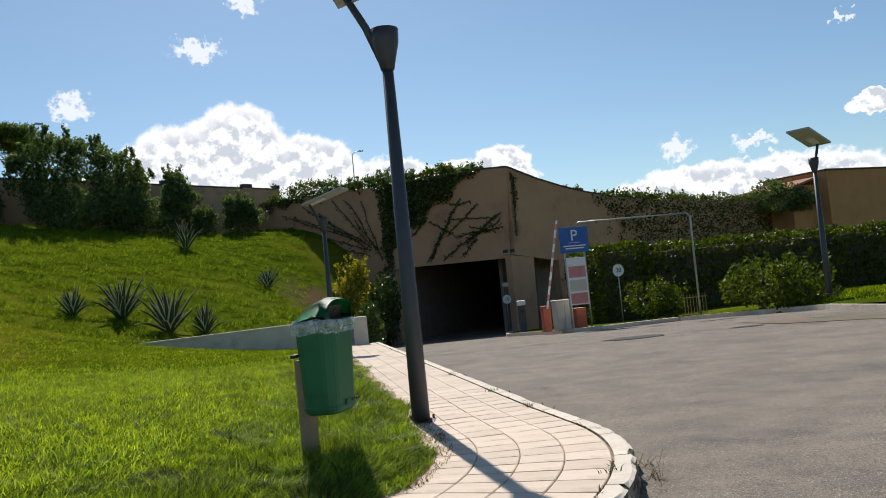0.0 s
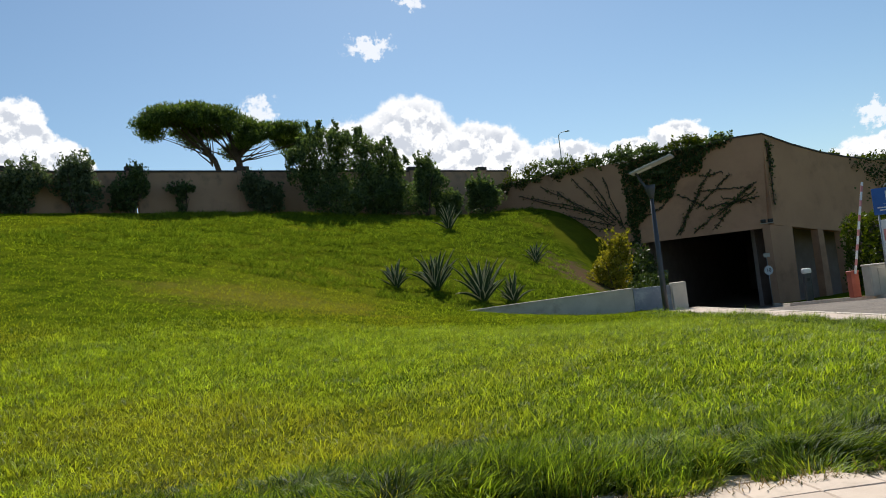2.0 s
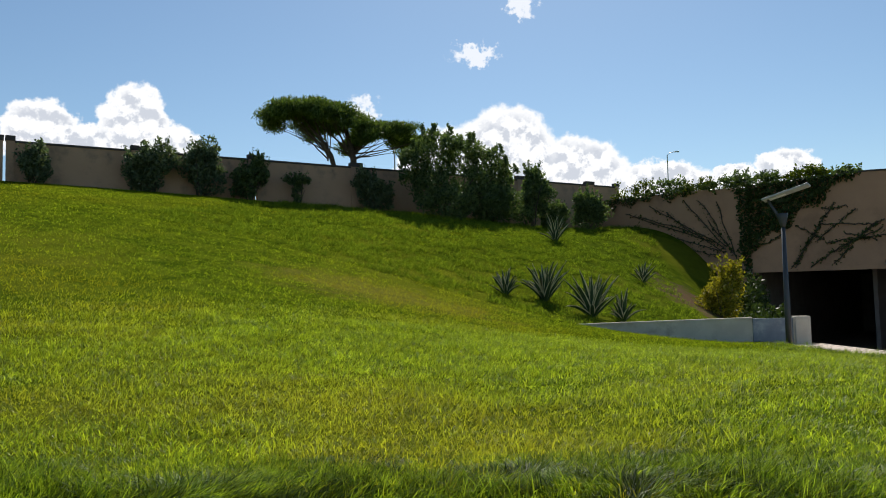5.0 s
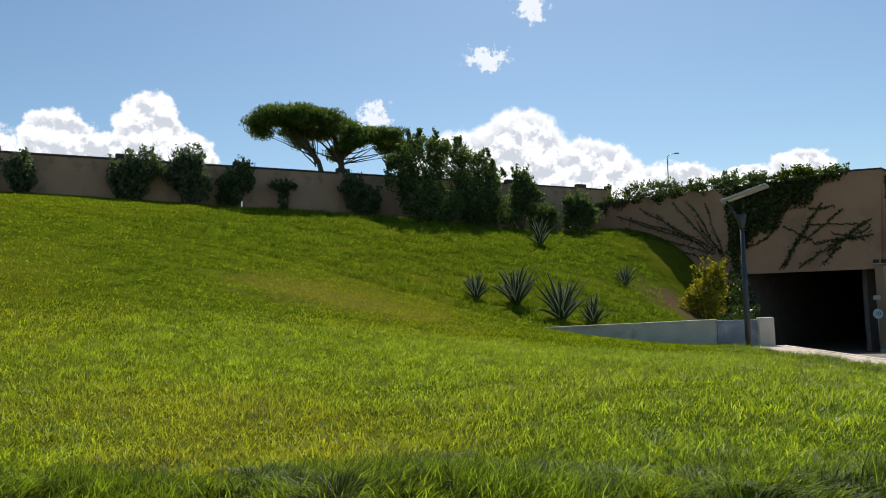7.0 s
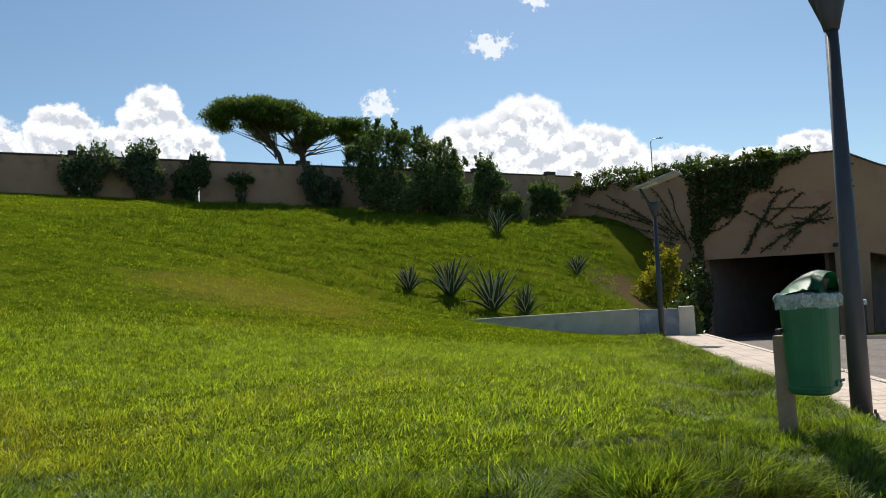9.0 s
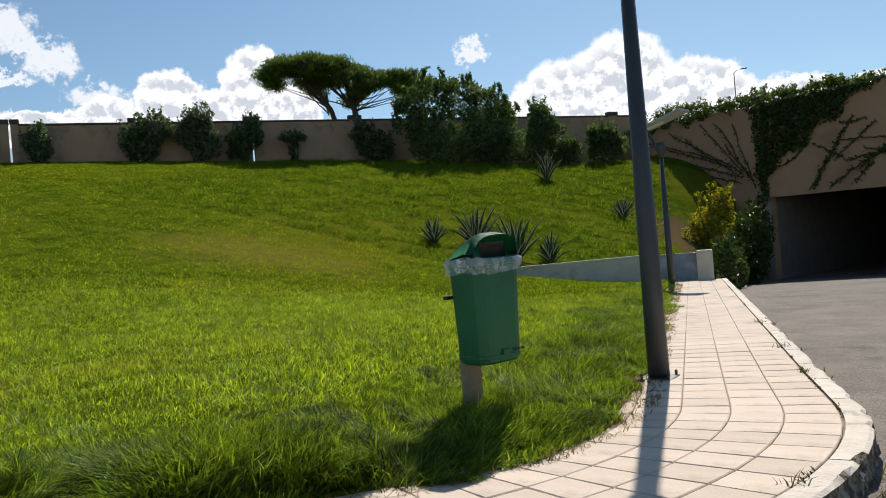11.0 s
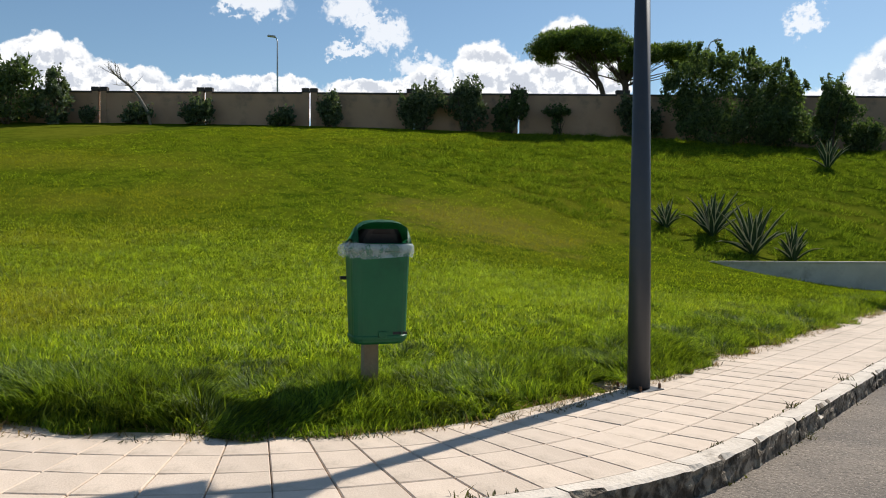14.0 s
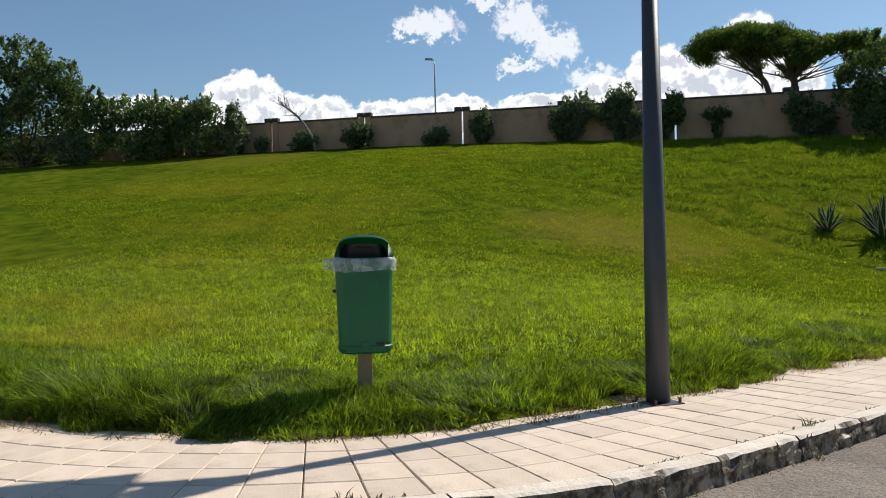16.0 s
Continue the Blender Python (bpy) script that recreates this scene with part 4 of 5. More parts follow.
# tall trees at the end of the lawn
for i, (a, off, blobs, n) in enumerate(((-32.5, 3.2, [(0, 0, 2.6, 4.0, 2.6, 2.6), (-1.6, 0, 5.6, 2.6, 2.2, 2.2), (1.8, 0, 5.4, 2.5, 2.0, 2.2), (0.2, 0, 7.7, 2.2, 1.6, 1.7), (3.9, 0, 3.8, 2.2, 1.6, 2.2), (5.4, 0, 2.2, 2.2, 1.6, 2.0), (3.2, 0, 6.2, 1.6, 1.4, 1.4), (6.4, 0, 3.6, 1.4, 1.2, 1.2)], 20000),
                                        (-37.5, 4.0, [(0, 0, 3.4, 3.4, 2.8, 3.0), (0.5, 0, 6.6, 3.0, 2.2, 2.6), (2.5, 0, 2.5, 3, 2, 2.4)], 9000),
                                        (-23.4, 2.4, [(0, 0, 2.0, 2.8, 1.8, 2.0), (-1.2, 0, 3.6, 1.7, 1.4, 1.1), (1.3, 0, 3.5, 1.8, 1.3, 1.0), (2.0, 0, 1.6, 1.6, 1.4, 1.6)], 7000),
                                        (-19.2, 2.0, [(0, 0, 1.9, 2.3, 1.6, 1.8), (0.4, 0, 3.2, 1.8, 1.2, 0.9), (-1.4, 0, 2.6, 1.2, 1.2, 1.2)], 5600),
                                        (-16.6, 1.6, [(0, 0, 1.4, 1.3, 1.2, 1.3), (0.3, 0, 2.7, 0.7, 0.7, 0.9)], 2400),
                                        (-27.4, 4.5, [(0, 0, 1.2, 1.5, 1.2, 1.3)], 1500))):
    bush("tree" if i < 2 else "tall_shrub", "dense dark green leafy tree beyond the lawn" if i < 2 else "dense dark green shrub at the edge of the lawn", at_wall(a, off), blobs, n, 0.13, M_OLEANDER if i in (4, 5) else M_LEAF, 7, "trees at the end of the lawn", 200 + i, 2.0, 0.42, "tree" if i < 2 else "bush", wall_turn)

# bare leaning tree
x, y, z = at_wall(-10.28, 1.2)
bare = thing("bare_tree", "small leafless tree leaning over in front of the wall", "tree", (x, y, z))
bt, rnd = bmesh.new(), random.Random(21)
D = Vector((WALL_D[0], WALL_D[1], 0))
spine = [Vector((0, 0, -0.1)), D * -0.25 + Vector((0, 0, 0.95)), D * -0.85 + Vector((0, 0, 1.95)), D * -1.5 + Vector((0, 0, 2.7)), D * -2.2 + Vector((0, 0, 3.2))]
tube(spine, [0.13, 0.11, 0.09, 0.07, 0.045], 8, bt)
part("trunk", bt, M_PALE_BARK, bare, smooth=True)
bb = bmesh.new()
for i in range(16):
    s = spine[2 + i % 3] + (spine[min(4, 3 + i % 3)] - spine[2 + i % 3]) * rnd.random()
    pts, d = limb(bb, s, D * rnd.uniform(-1.0, 0.1) + Vector((rnd.uniform(-0.3, 0.3), rnd.uniform(-0.3, 0.3), rnd.uniform(0.2, 0.9))), rnd.uniform(0.7, 1.4), 0.03, rnd, 0.25)
    for k in (2, 4):
        limb(bb, pts[k], d + Vector((rnd.uniform(-0.8, 0.8), rnd.uniform(-0.8, 0.8), rnd.uniform(-0.2, 0.6))), 0.5, 0.014, rnd, 0.3, 4)
part("branches", bb, M_PALE_BARK, bare)


def agave(at, spread, leaves, seed):
    """A rosette of thick arching, pointed leaves with pale margins."""
    ob = thing("agave", "variegated agave rosette with pale leaf margins on the bank", "plant", at, 0, "agaves on the bank")
    rnd = random.Random(seed)
    for i in range(leaves):
        az0 = i * 2.399 + rnd.uniform(-0.25, 0.25)
        tilt = radians(88 - 50 * (i / leaves) ** 1.5 + rnd.uniform(-9, 9))   # from upright to lying
        ln = spread * 1.12 * rnd.uniform(0.7, 1.25) * (0.8 + 0.35 * math.sin(math.pi * i / leaves))
        wd = 0.064 * spread * rnd.uniform(0.85, 1.15) + 0.03
        h, side = Vector((math.cos(az0), math.sin(az0), 0)), Vector((-math.sin(az0), math.cos(az0), 0))
        core, rims = bmesh.new(), bmesh.new()
        rows, p, el0 = [], Vector((0, 0, 0)) + h * 0.06, tilt
        droop = rnd.uniform(0.0, 1.1) * (1 - tilt / 1.6)
        for k in range(7):
            t = k / 6
            wk = wd * (0.75 + 0.9 * t - 1.65 * t ** 2.2) if k < 6 else 0.004
            nrm = (Vector((0, 0, 1)) * math.cos(el0) - h * math.sin(el0))
            rows.append((p.copy(), max(wk, 0.004), nrm))
            e1 = el0 - droop * t * 0.55
            p = p + (h * math.cos(e1) + Vector((0, 0, 1)) * math.sin(e1)) * ln / 6
            el0 = e1
        def band(bm, fa, fb, lift):
            prev = None
            for q, wk, nn in rows:
                v = [bm.verts.new(q + side * wk * fa + nn * (abs(fa) ** 1.5 * wk * 0.7 + lift)), bm.verts.new(q + side * wk * fb + nn * (abs(fb) ** 1.5 * wk * 0.7 + lift))]
                if prev:
                    bm.faces.new((prev[0], prev[1], v[1], v[0]))
                prev = v
        for fa, fb in ((-0.70, 0.0), (0.0, 0.70)):
            band(core, fa, fb, 0.0)
            band(core, fb, fa, -0.03)
        for fa, fb in ((-1.0, -0.70), (0.70, 1.0)):
            band(rims, fa, fb, 0.0)
            band(rims, fb, fa, -0.012)
        leaf = part("leaf", core, M_AGAVE, ob, smooth=True)
        part("leaf_margin", rims, M_AGAVE_RIM, leaf, smooth=True)
    return ob


for i, (x, y, sp, n) in enumerate(((-10.45, 30.9, 0.85, 26), (-8.9, 31.6, 1.25, 38), (-6.95, 30.6, 1.3, 42), (-5.75, 31.2, 0.88, 24), (-9.3, 47.7, 1.2, 28), (-4.35, 42.9, 0.82, 22))):
    agave((x, y, float(ground_z(x, y)) - 0.02), sp, n, 300 + i)


def leafy_box(name, label, x0, y0, z0, x1, y1, z1, count, size, mat, seed, cat="hedge", round_=0.25):
    """A clipped hedge: twiggy inside and a dense uneven skin of leaves on its faces."""
    ob = thing(name, label, cat, ((x0 + x1) / 2, (y0 + y1) / 2, z0))
    rg = np.random.default_rng(seed)
    hx, hy, hz = (x1 - x0) / 2, (y1 - y0) / 2, z1 - z0
    inner = block(-hx + 0.38, -hy + 0.38, 0.02, hx - 0.38, hy - 0.38, hz - 0.35, 0.1)
    part("twig_core", inner, M_BARK, ob)
    areas = np.array([hy * 2 * hz, hy * 2 * hz, hx * 2 * hz, hx * 2 * hz, 4 * hx * hy])
    f = rg.choice(5, count, p=areas / areas.sum())
    p = np.stack([rg.uniform(-hx, hx, count), rg.uniform(-hy, hy, count), rg.uniform(0.02, hz, count)], 1)
    out = np.zeros((count, 3))
    for k, (ax, s) in enumerate(((0, -1), (0, 1), (1, -1), (1, 1), (2, 1))):
        m = f == k
        p[m, ax] = {0: hx, 1: hy, 2: hz}[ax] * s
        out[m, ax] = s
    wave = 0.10 * np.sin(p[:, 0] * 2.1 + 1) * np.sin(p[:, 1] * 1.7) + 0.07 * np.sin(p[:, 1] * 4.3 + p[:, 2] * 3)
    p += out * (wave[:, None] + rg.normal(size=(count, 1)) * 0.07 - 0.06)
    # round the top edges
    edge = np.clip((p[:, 2] - (hz - round_)) / round_, 0, 1)
    for ax, h in ((0, hx), (1, hy)):
        p[:, ax] = np.where(np.abs(p[:, ax]) > h - round_, p[:, ax] - np.sign(p[:, ax]) * edge * round_ * 0.5, p[:, ax])
    leaf = new("leaves", quads("leaves", leaf_quads(p, size, rg, 1.7, out * 0.6 + np.array((0, 0, 0.3))), mat))
    leaf.parent = ob
    return ob


leafy_box("hedge", "tall clipped green hedge behind the far kerb", 15.2, 38.2, -1.5, 38.0, 40.6, 2.42, 22000, 0.12, M_HEDGE, 31)
leafy_box("hedge", "end of the clipped hedge turned towards the garage", 12.4, 37.8, -1.4, 15.2, 43.5, 2.62, 12000, 0.10, M_HEDGE, 32)
bush("shrub", "rounded light green shrub in front of the hedge", (13.2, 33.6, -0.9), [(0, 0, 0.8, 1.3, 1.0, 0.8), (0.7, -0.4, 0.7, 0.8, 0.8, 0.7)], 2200, 0.08, M_HEDGE, 5, "shrubs by the far kerb", 41)
bush("shrub", "wide rounded light green shrub by the far kerb", (14.6, 26.0, -0.5), [(0, 0, 0.8, 1.0, 2.4, 0.85), (0, 1.6, 0.75, 0.9, 1.4, 0.75), (0, -1.8, 0.75, 0.9, 1.4, 0.8)], 4600, 0.08, M_HEDGE, 7, "shrubs by the far kerb", 42)
bush("yellow_bush", "yellow-leaved bush on the bank beside the garage entrance", (0.1, 44.2, -0.9), [(0, 0, 2.2, 1.0, 1.0, 1.7), (-0.6, -0.2, 1.6, 0.9, 0.9, 1.3), (0.4, 0.2, 3.3, 0.7, 0.7, 0.9)], 3600, 0.10, M_YELLOW, 7, "", 43)
bush("ivy_bush", "dark green bush against the garage side wall", (1.7, 46.5, -1.95), [(0, 0, 2.0, 1.0, 1.6, 2.0), (0.2, 1.5, 2.6, 1.0, 1.4, 1.8), (-0.7, -3.0, 0.9, 0.6, 2.2, 1.0), (-0.2, -1.2, 1.0, 0.9, 1.5, 1.2), (-0.9, -7.6, 1.3, 0.7, 2.6, 1.3), (-1.1, -12.2, 1.5, 0.6, 2.4, 1.1)], 9500, 0.11, M_IVY, 7, "", 44)

# plants on the roof edge
for i, (u, wall, wd, ht) in enumerate(((1.5, on_left, 2.2, 1.0), (4.5, on_left, 2.6, 0.9), (7.5, on_left, 2.8, 1.4), (10.8, on_left, 3.2, 1.5), (0.6, on_front, 2.2, 0.8), (3.4, on_front, 2.6, 0.9), (5.6, on_front, 2.0, 0.55))):
    p = wall(u, 8.7 if wall is on_front else 8.8) + FN * 1.2
    bush("roof_shrub", "low shrub growing over the roof edge", tuple(p), [(0, 0, ht * 0.5, wd * 0.5, 0.8, ht * 0.5), (wd * 0.25, 0.2, ht * 0.7, wd * 0.3, 0.6, ht * 0.4)], 1300, 0.10, M_HEDGE if i % 2 else M_LEAF, 5, "shrubs on the roof", 400 + i)
for i, (u, wd, ht) in enumerate(((8.5, 1.6, 0.45), (14, 3.0, 0.7), (17.5, 3.0, 0.8), (22, 4.0, 0.8), (27, 4.0, 0.7), (33, 4.0, 0.8), (40, 4.5, 0.9))):
    p = on_right(u, right_top(u) - 0.1) + RN * 1.0
    bush("roof_shrub", "low shrub growing over the roof edge", tuple(p), [(0, 0, ht * 0.5, wd * 0.55, 0.8, ht * 0.55)], 900, 0.11, M_HEDGE, 4, "shrubs on the roof", 420 + i)


# ---- climbing plants on the garage walls ----
def climber(name, label, paths, leaves, width, size, seed, lift):
    ob = thing(name, label, "plant", (0, 0, 0))
    rg, pts = np.random.default_rng(seed), []
    for path in paths:
        p = [Vector(q) + lift for q in path]
        part("stem", tube(p, [0.035] * len(p), 5), M_BARK, ob)
        for a, b in zip(p, p[1:]):
            k = max(2, int((b - a).length * leaves))
            t = rg.random(k)
            pts.append(np.array(a)[None] + t[:, None] * np.array(b - a)[None] + rg.normal(size=(k, 3)) * width)
    leaf = new("leaves", quads("leaves", leaf_quads(np.concatenate(pts), size, rg, 1.3), M_IVY))
    leaf.parent = ob
    return ob


def wander(fn, a, b, rnd, n=6, amp=0.10):
    return [fn(a[0] + (b[0] - a[0]) * i / n + rnd.uniform(-amp, amp), a[1] + (b[1] - a[1]) * i / n + rnd.uniform(-amp, amp)) for i in range(n + 1)]


rnd = random.Random(61)
lines = [((2.5, 3.1), (5.2, 7.1)), ((2.7, 3.1), (4.4, 5.9)), ((3.7, 3.1), (5.4, 4.3)), ((5.4, 4.3), (7.8, 5.3)), ((4.05, 4.7), (6.4, 6.6)), ((4.7, 4.6), (7.9, 4.9)), ((5.0, 3.2), (6.1, 4.3)), ((5.4, 4.0), (7.6, 5.7))]
climber("creeper", "leggy creeper stems leaning across the front wall", [wander(on_front, a, b, rnd, 7, 0.06) for a, b in lines], 44, 0.075, 0.10, 62, -FN * 0.06)
wisps = [((4.3, 5.8), (7.8, 5.5)), ((2.9, 5.8), (4.5, 4.8)), ((0.3, 4.6), (1.8, 5.1)), ((1.6, 5.0), (2.6, 5.9)), ((4.4, 6.7), (5.9, 6.8)), ((6.2, 4.6), (7.9, 5.9)), ((5.6, 5.1), (7.4, 4.6))]
climber("creeper", "thin zigzag creeper runners on the front wall", [wander(on_front, a, b, rnd, 14, 0.09) for a, b in wisps], 20, 0.05, 0.10, 68, -FN * 0.06)
climber("creeper", "creeper strand hanging down the corner of the wall", [wander(on_right, (0.35, 8.4), (0.3, 6.0), rnd), wander(on_right, (0.6, 8.2), (0.35, 6.2), rnd), wander(on_right, (0.3, 8.5), (0.5, 6.8), rnd), wander(on_right, (0.35, 6.0), (0.3, 4.2), rnd, 6, 0.03)], 40, 0.10, 0.11, 63, -RN * 0.06)
fan = [((2.0, 4.6), (8.6, 8.4)), ((2.0, 4.4), (10.0, 6.9)), ((2.2, 4.0), (5.5, 5.0)), ((1.5, 4.5), (4.0, 8.2)), ((2.5, 5.0), (11.0, 8.0)), ((1.0, 3.5), (2.6, 8.0)), ((2.4, 4.6), (7.0, 7.6)), ((2.0, 4.8), (5.4, 8.3)), ((3.6, 5.6), (9.5, 7.6)), ((1.2, 4.0), (3.4, 6.8))]
climber("creeper", "fan of dark creeper stems on the shaded side wall", [wander(on_left, a, b, rnd) for a, b in fan], 20, 0.10, 0.10, 64, -LN * 0.06)


def ivy_sheet(name, label, fn, inside, u0, u1, z0, z1, count, lift, seed):
    ob = thing(name, label, "plant", (0, 0, 0))
    rg = np.random.default_rng(seed)
    pts = []
    while len(pts) < count:
        u, z = rg.uniform(u0, u1), rg.uniform(z0, z1)
        if inside(u, z) + 0.35 * math.sin(u * 2.3 + z) * math.cos(z * 1.9 - u) > rg.uniform(-0.15, 0.25):
            pts.append(fn(u, z) + lift * rg.uniform(0.2, 2.4))
    leaf = new("leaves", quads("leaves", leaf_quads(np.array(pts), 0.13, rg, 1.3, np.array(lift.normalized())[None] * 0.5 + np.array((0, 0, -0.4))[None]), M_IVY))
    leaf.parent = ob
    return ob


ivy_sheet("ivy", "thick dark ivy hanging over the front wall", on_front, lambda u, z: 0.9 * (z - (4.2 + 0.72 * u)), -0.1, 7.4, 3.2, 8.85, 5200, -FN * 0.12, 65)
ivy_sheet("ivy", "thick dark ivy along the top of the side wall", on_left, lambda u, z: max(z - 8.75, 0.9 - u), -0.1, 13.5, 2.6, 9.3, 2600, -LN * 0.12, 66)
ivy_sheet("ivy", "thick green ivy covering the long far wall", on_right, lambda u, z: min(1.0, (u - 11.5) * 0.2) + (z - 5.2) * 0.25, 9.5, 46, 2.0, 7.1, 9000, -RN * 0.14, 67)

# ---- car park entrance: barrier, cabinets, signs ----
def zr(y):
    return float(road_z(y)) + 0.13


barrier = thing("barrier", "raised red and white barrier arm on a red cabinet", "barrier", (7.95, 32.0, zr(32.0)), 10)
part("cabinet", block(-0.17, -0.15, 0, 0.17, 0.15, 1.02, 0.02), M_RED, barrier, "faded red barrier cabinet")
part("cabinet_top", block(-0.19, -0.17, 1.02, 0.19, 0.17, 1.08, 0.02), M_RED, barrier)
arm = part("arm", prism([(-0.04, -0.02, 0), (0.04, -0.02, 0), (0.04, 0.02, 0), (-0.04, 0.02, 0)], (0, 0, 0), (0, 0, 3.75)), M_WHITE, barrier, "white barrier arm with red bands")
arm.matrix_basis = pose(0.0, -0.19, 0.95, 0, 13, 0)
for i in range(6):
    part("red_band", block(-0.043, -0.023, 0.35 + i * 0.6, 0.043, 0.023, 0.6 + i * 0.6), M_PINK, arm)

cab = thing("ticket_cabinet", "beige ticket machine cabinet on the island", "cabinet", (8.42, 31.1, zr(31.1)), 8)
part("body", block(-0.36, -0.25, 0, 0.36, 0.25, 1.18, 0.03), M_BEIGE, cab)
part("top", block(-0.39, -0.28, 1.18, 0.39, 0.28, 1.24, 0.02), M_BEIGE, cab)
part("side_panel", block(-0.30, -0.275, 0.08, -0.06, -0.252, 1.08, 0.01), M_BEIGE, cab)
part("door", block(-0.02, -0.275, 0.08, 0.32, -0.252, 1.08, 0.01), M_BEIGE, cab)

small_cab = thing("waste_cabinet", "small dark red cabinet on the island", "cabinet", (9.12, 31.1, zr(31.1)), 8)
part("body", block(-0.22, -0.2, 0, 0.22, 0.2, 0.85, 0.02), M_RED, small_cab)
part("door", block(-0.18, -0.215, 0.06, 0.18, -0.2, 0.78, 0.006), M_RED, small_cab)


def lettering(text, size, mat, parent, m, name="letter"):
    cu = bpy.data.curves.new(name, "FONT")
    cu.body, cu.size, cu.extrude, cu.align_x, cu.align_y = text, size, 0.004, "CENTER", "CENTER"
    tmp = new(name, cu)
    me = bpy.data.meshes.new_from_object(tmp.evaluated_get(bpy.context.evaluated_depsgraph_get()))
    bpy.data.objects.remove(tmp)
    me.materials.clear()
    me.materials.append(mat)
    ob = new(name, me)
    ob.parent = parent
    ob.matrix_basis = m
    return ob


psign = thing("parking_sign", "blue parking sign above a faded pink notice board on posts", "sign", (8.98, 30.35, zr(30.35)), 6)
for sx in (-0.42, 0.42):
    part("post", tube([(sx, 0.05, 0), (sx, 0.05, 3.3)], [0.035, 0.035], 8), M_STEEL, psign, smooth=True)
blue = part("sign_panel", block(-0.62, -0.03, 3.05, 0.62, 0.02, 4.08, 0.02), M_BLUE, psign, "blue sign panel")
lettering("P", 0.62, M_WHITE, blue, pose(0, -0.034, 3.72, 90, 0, 0))
part("p_frame", block(-0.24, -0.036, 3.44, 0.24, -0.031, 3.455), M_WHITE, blue)
for i, (w0, z) in enumerate(((0.48, 3.30), (0.40, 3.20))):
    part("text_bar", block(-w0, -0.037, z, w0, -0.031, z + 0.045), M_WHITE, blue, "white line of writing")
board = part("notice_board", block(-0.42, -0.02, 0.95, 0.40, 0.02, 2.85, 0.015), M_WHITE, psign, "white board with faded pink panels")
for z0, z1, mt in ((2.05, 2.5, M_PINK), (1.5, 1.95, M_BEIGE), (1.0, 1.42, M_PINK)):
    part("print_panel", block(-0.37, -0.028, z0, 0.35, -0.021, z1), mt, board)

disc = thing("speed_sign", "round white speed sign on a post in front of the hedge", "sign", (12.75, 36.0, zr(36)), 12)
part("post", tube([(0, 0.04, 0), (0, 0.04, 2.75)], [0.03, 0.03], 8), M_STEEL, disc, smooth=True)
face = part("disc", tube([(0, 0.0, 2.5), (0, 0.02, 2.5)], [0.30, 0.30], 28), M_WHITE, disc, "white disc")
lettering("20", 0.3, M_BLACK, face, pose(0, -0.006, 2.5, 90, 0, 0), "number")

ten = thing("speed_sign", "small round speed sign on a post by the entrance pier", "sign", (9.75, 48.2, float(road_z(48.2)) + 0.1), 10)
part("post", tube([(0, 0.04, 0), (0, 0.04, 2.4)], [0.025, 0.025], 8), M_STEEL, ten, smooth=True)
face = part("disc", tube([(0, 0.0, 2.1), (0, 0.02, 2.1)], [0.28, 0.28], 28), M_WHITE, ten, "white disc")
lettering("10", 0.3, M_BLACK, face, pose(0, -0.006, 2.1, 90, 0, 0), "number")
part("small_plate", block(-0.2, -0.0, 2.9, 0.2, 0.02, 3.15, 0.005), M_BEIGE, ten)
part("upper_post", tube([(0, 0.04, 2.4), (0, 0.04, 3.1)], [0.02, 0.02], 6), M_STEEL, ten)

col = thing("ticket_column", "dark ticket column with a pale rounded head", "machine", (8.3, 38.0, zr(38.0)), 5)
part("body", block(-0.16, -0.12, 0, 0.16, 0.12, 1.35, 0.03), M_POLE, col)
part("head", block(-0.2, -0.16, 1.35, 0.2, 0.14, 1.6, 0.07), M_WHITE, col, "pale rounded head")
part("slot", block(-0.08, -0.135, 1.0, 0.08, -0.12, 1.12), M_BLACK, col)

gantry = thing("height_bar", "thin pale pipe arm reaching from a post in the hedge", "barrier", (13.9, 30.2, zr(30.2)))
part("post", tube([(0, 0, 0), (0.0, 0, 4.05), (-0.12, 0.05, 4.22)], [0.045, 0.045, 0.04], 8), M_STEEL, gantry, smooth=True)
part("arm", tube([(-0.12, 0.05, 4.22), (-2.2, 0.8, 4.28), (-4.2, 1.6, 4.34), (-4.35, 1.65, 4.22)], [0.035, 0.03, 0.028, 0.03], 8), M_STEEL, gantry, smooth=True)

rail = thing("fence", "short yellow metal railing between the shrubs", "fence", (13.35, 30.4, zr(30.4)), 8)
for z in (0.12, 0.78):
    part("rail", tube([(-0.05, 0, z), (1.05, 0, z)], [0.022, 0.022], 6), M_FENCE, rail)
for i in range(8):
    part("bar", tube([(i * 0.143, 0, 0), (i * 0.143, 0, 0.9)], [0.014, 0.014], 6), M_FENCE, rail)

spot = thing("floodlights", "pair of small floodlights on the corner of the garage", "lamp", tuple(on_front(8.2, 3.1) - FN * 0.1))
for sx in (-0.25, 0.2):
    part("lamp_head", block(sx - 0.13, -0.3, 0.02, sx + 0.13, -0.02, 0.24, 0.03), M_BLACK, spot)
part("bracket", block(-0.4, -0.06, -0.03, 0.4, 0.02, 0.02), M_STEEL, spot)

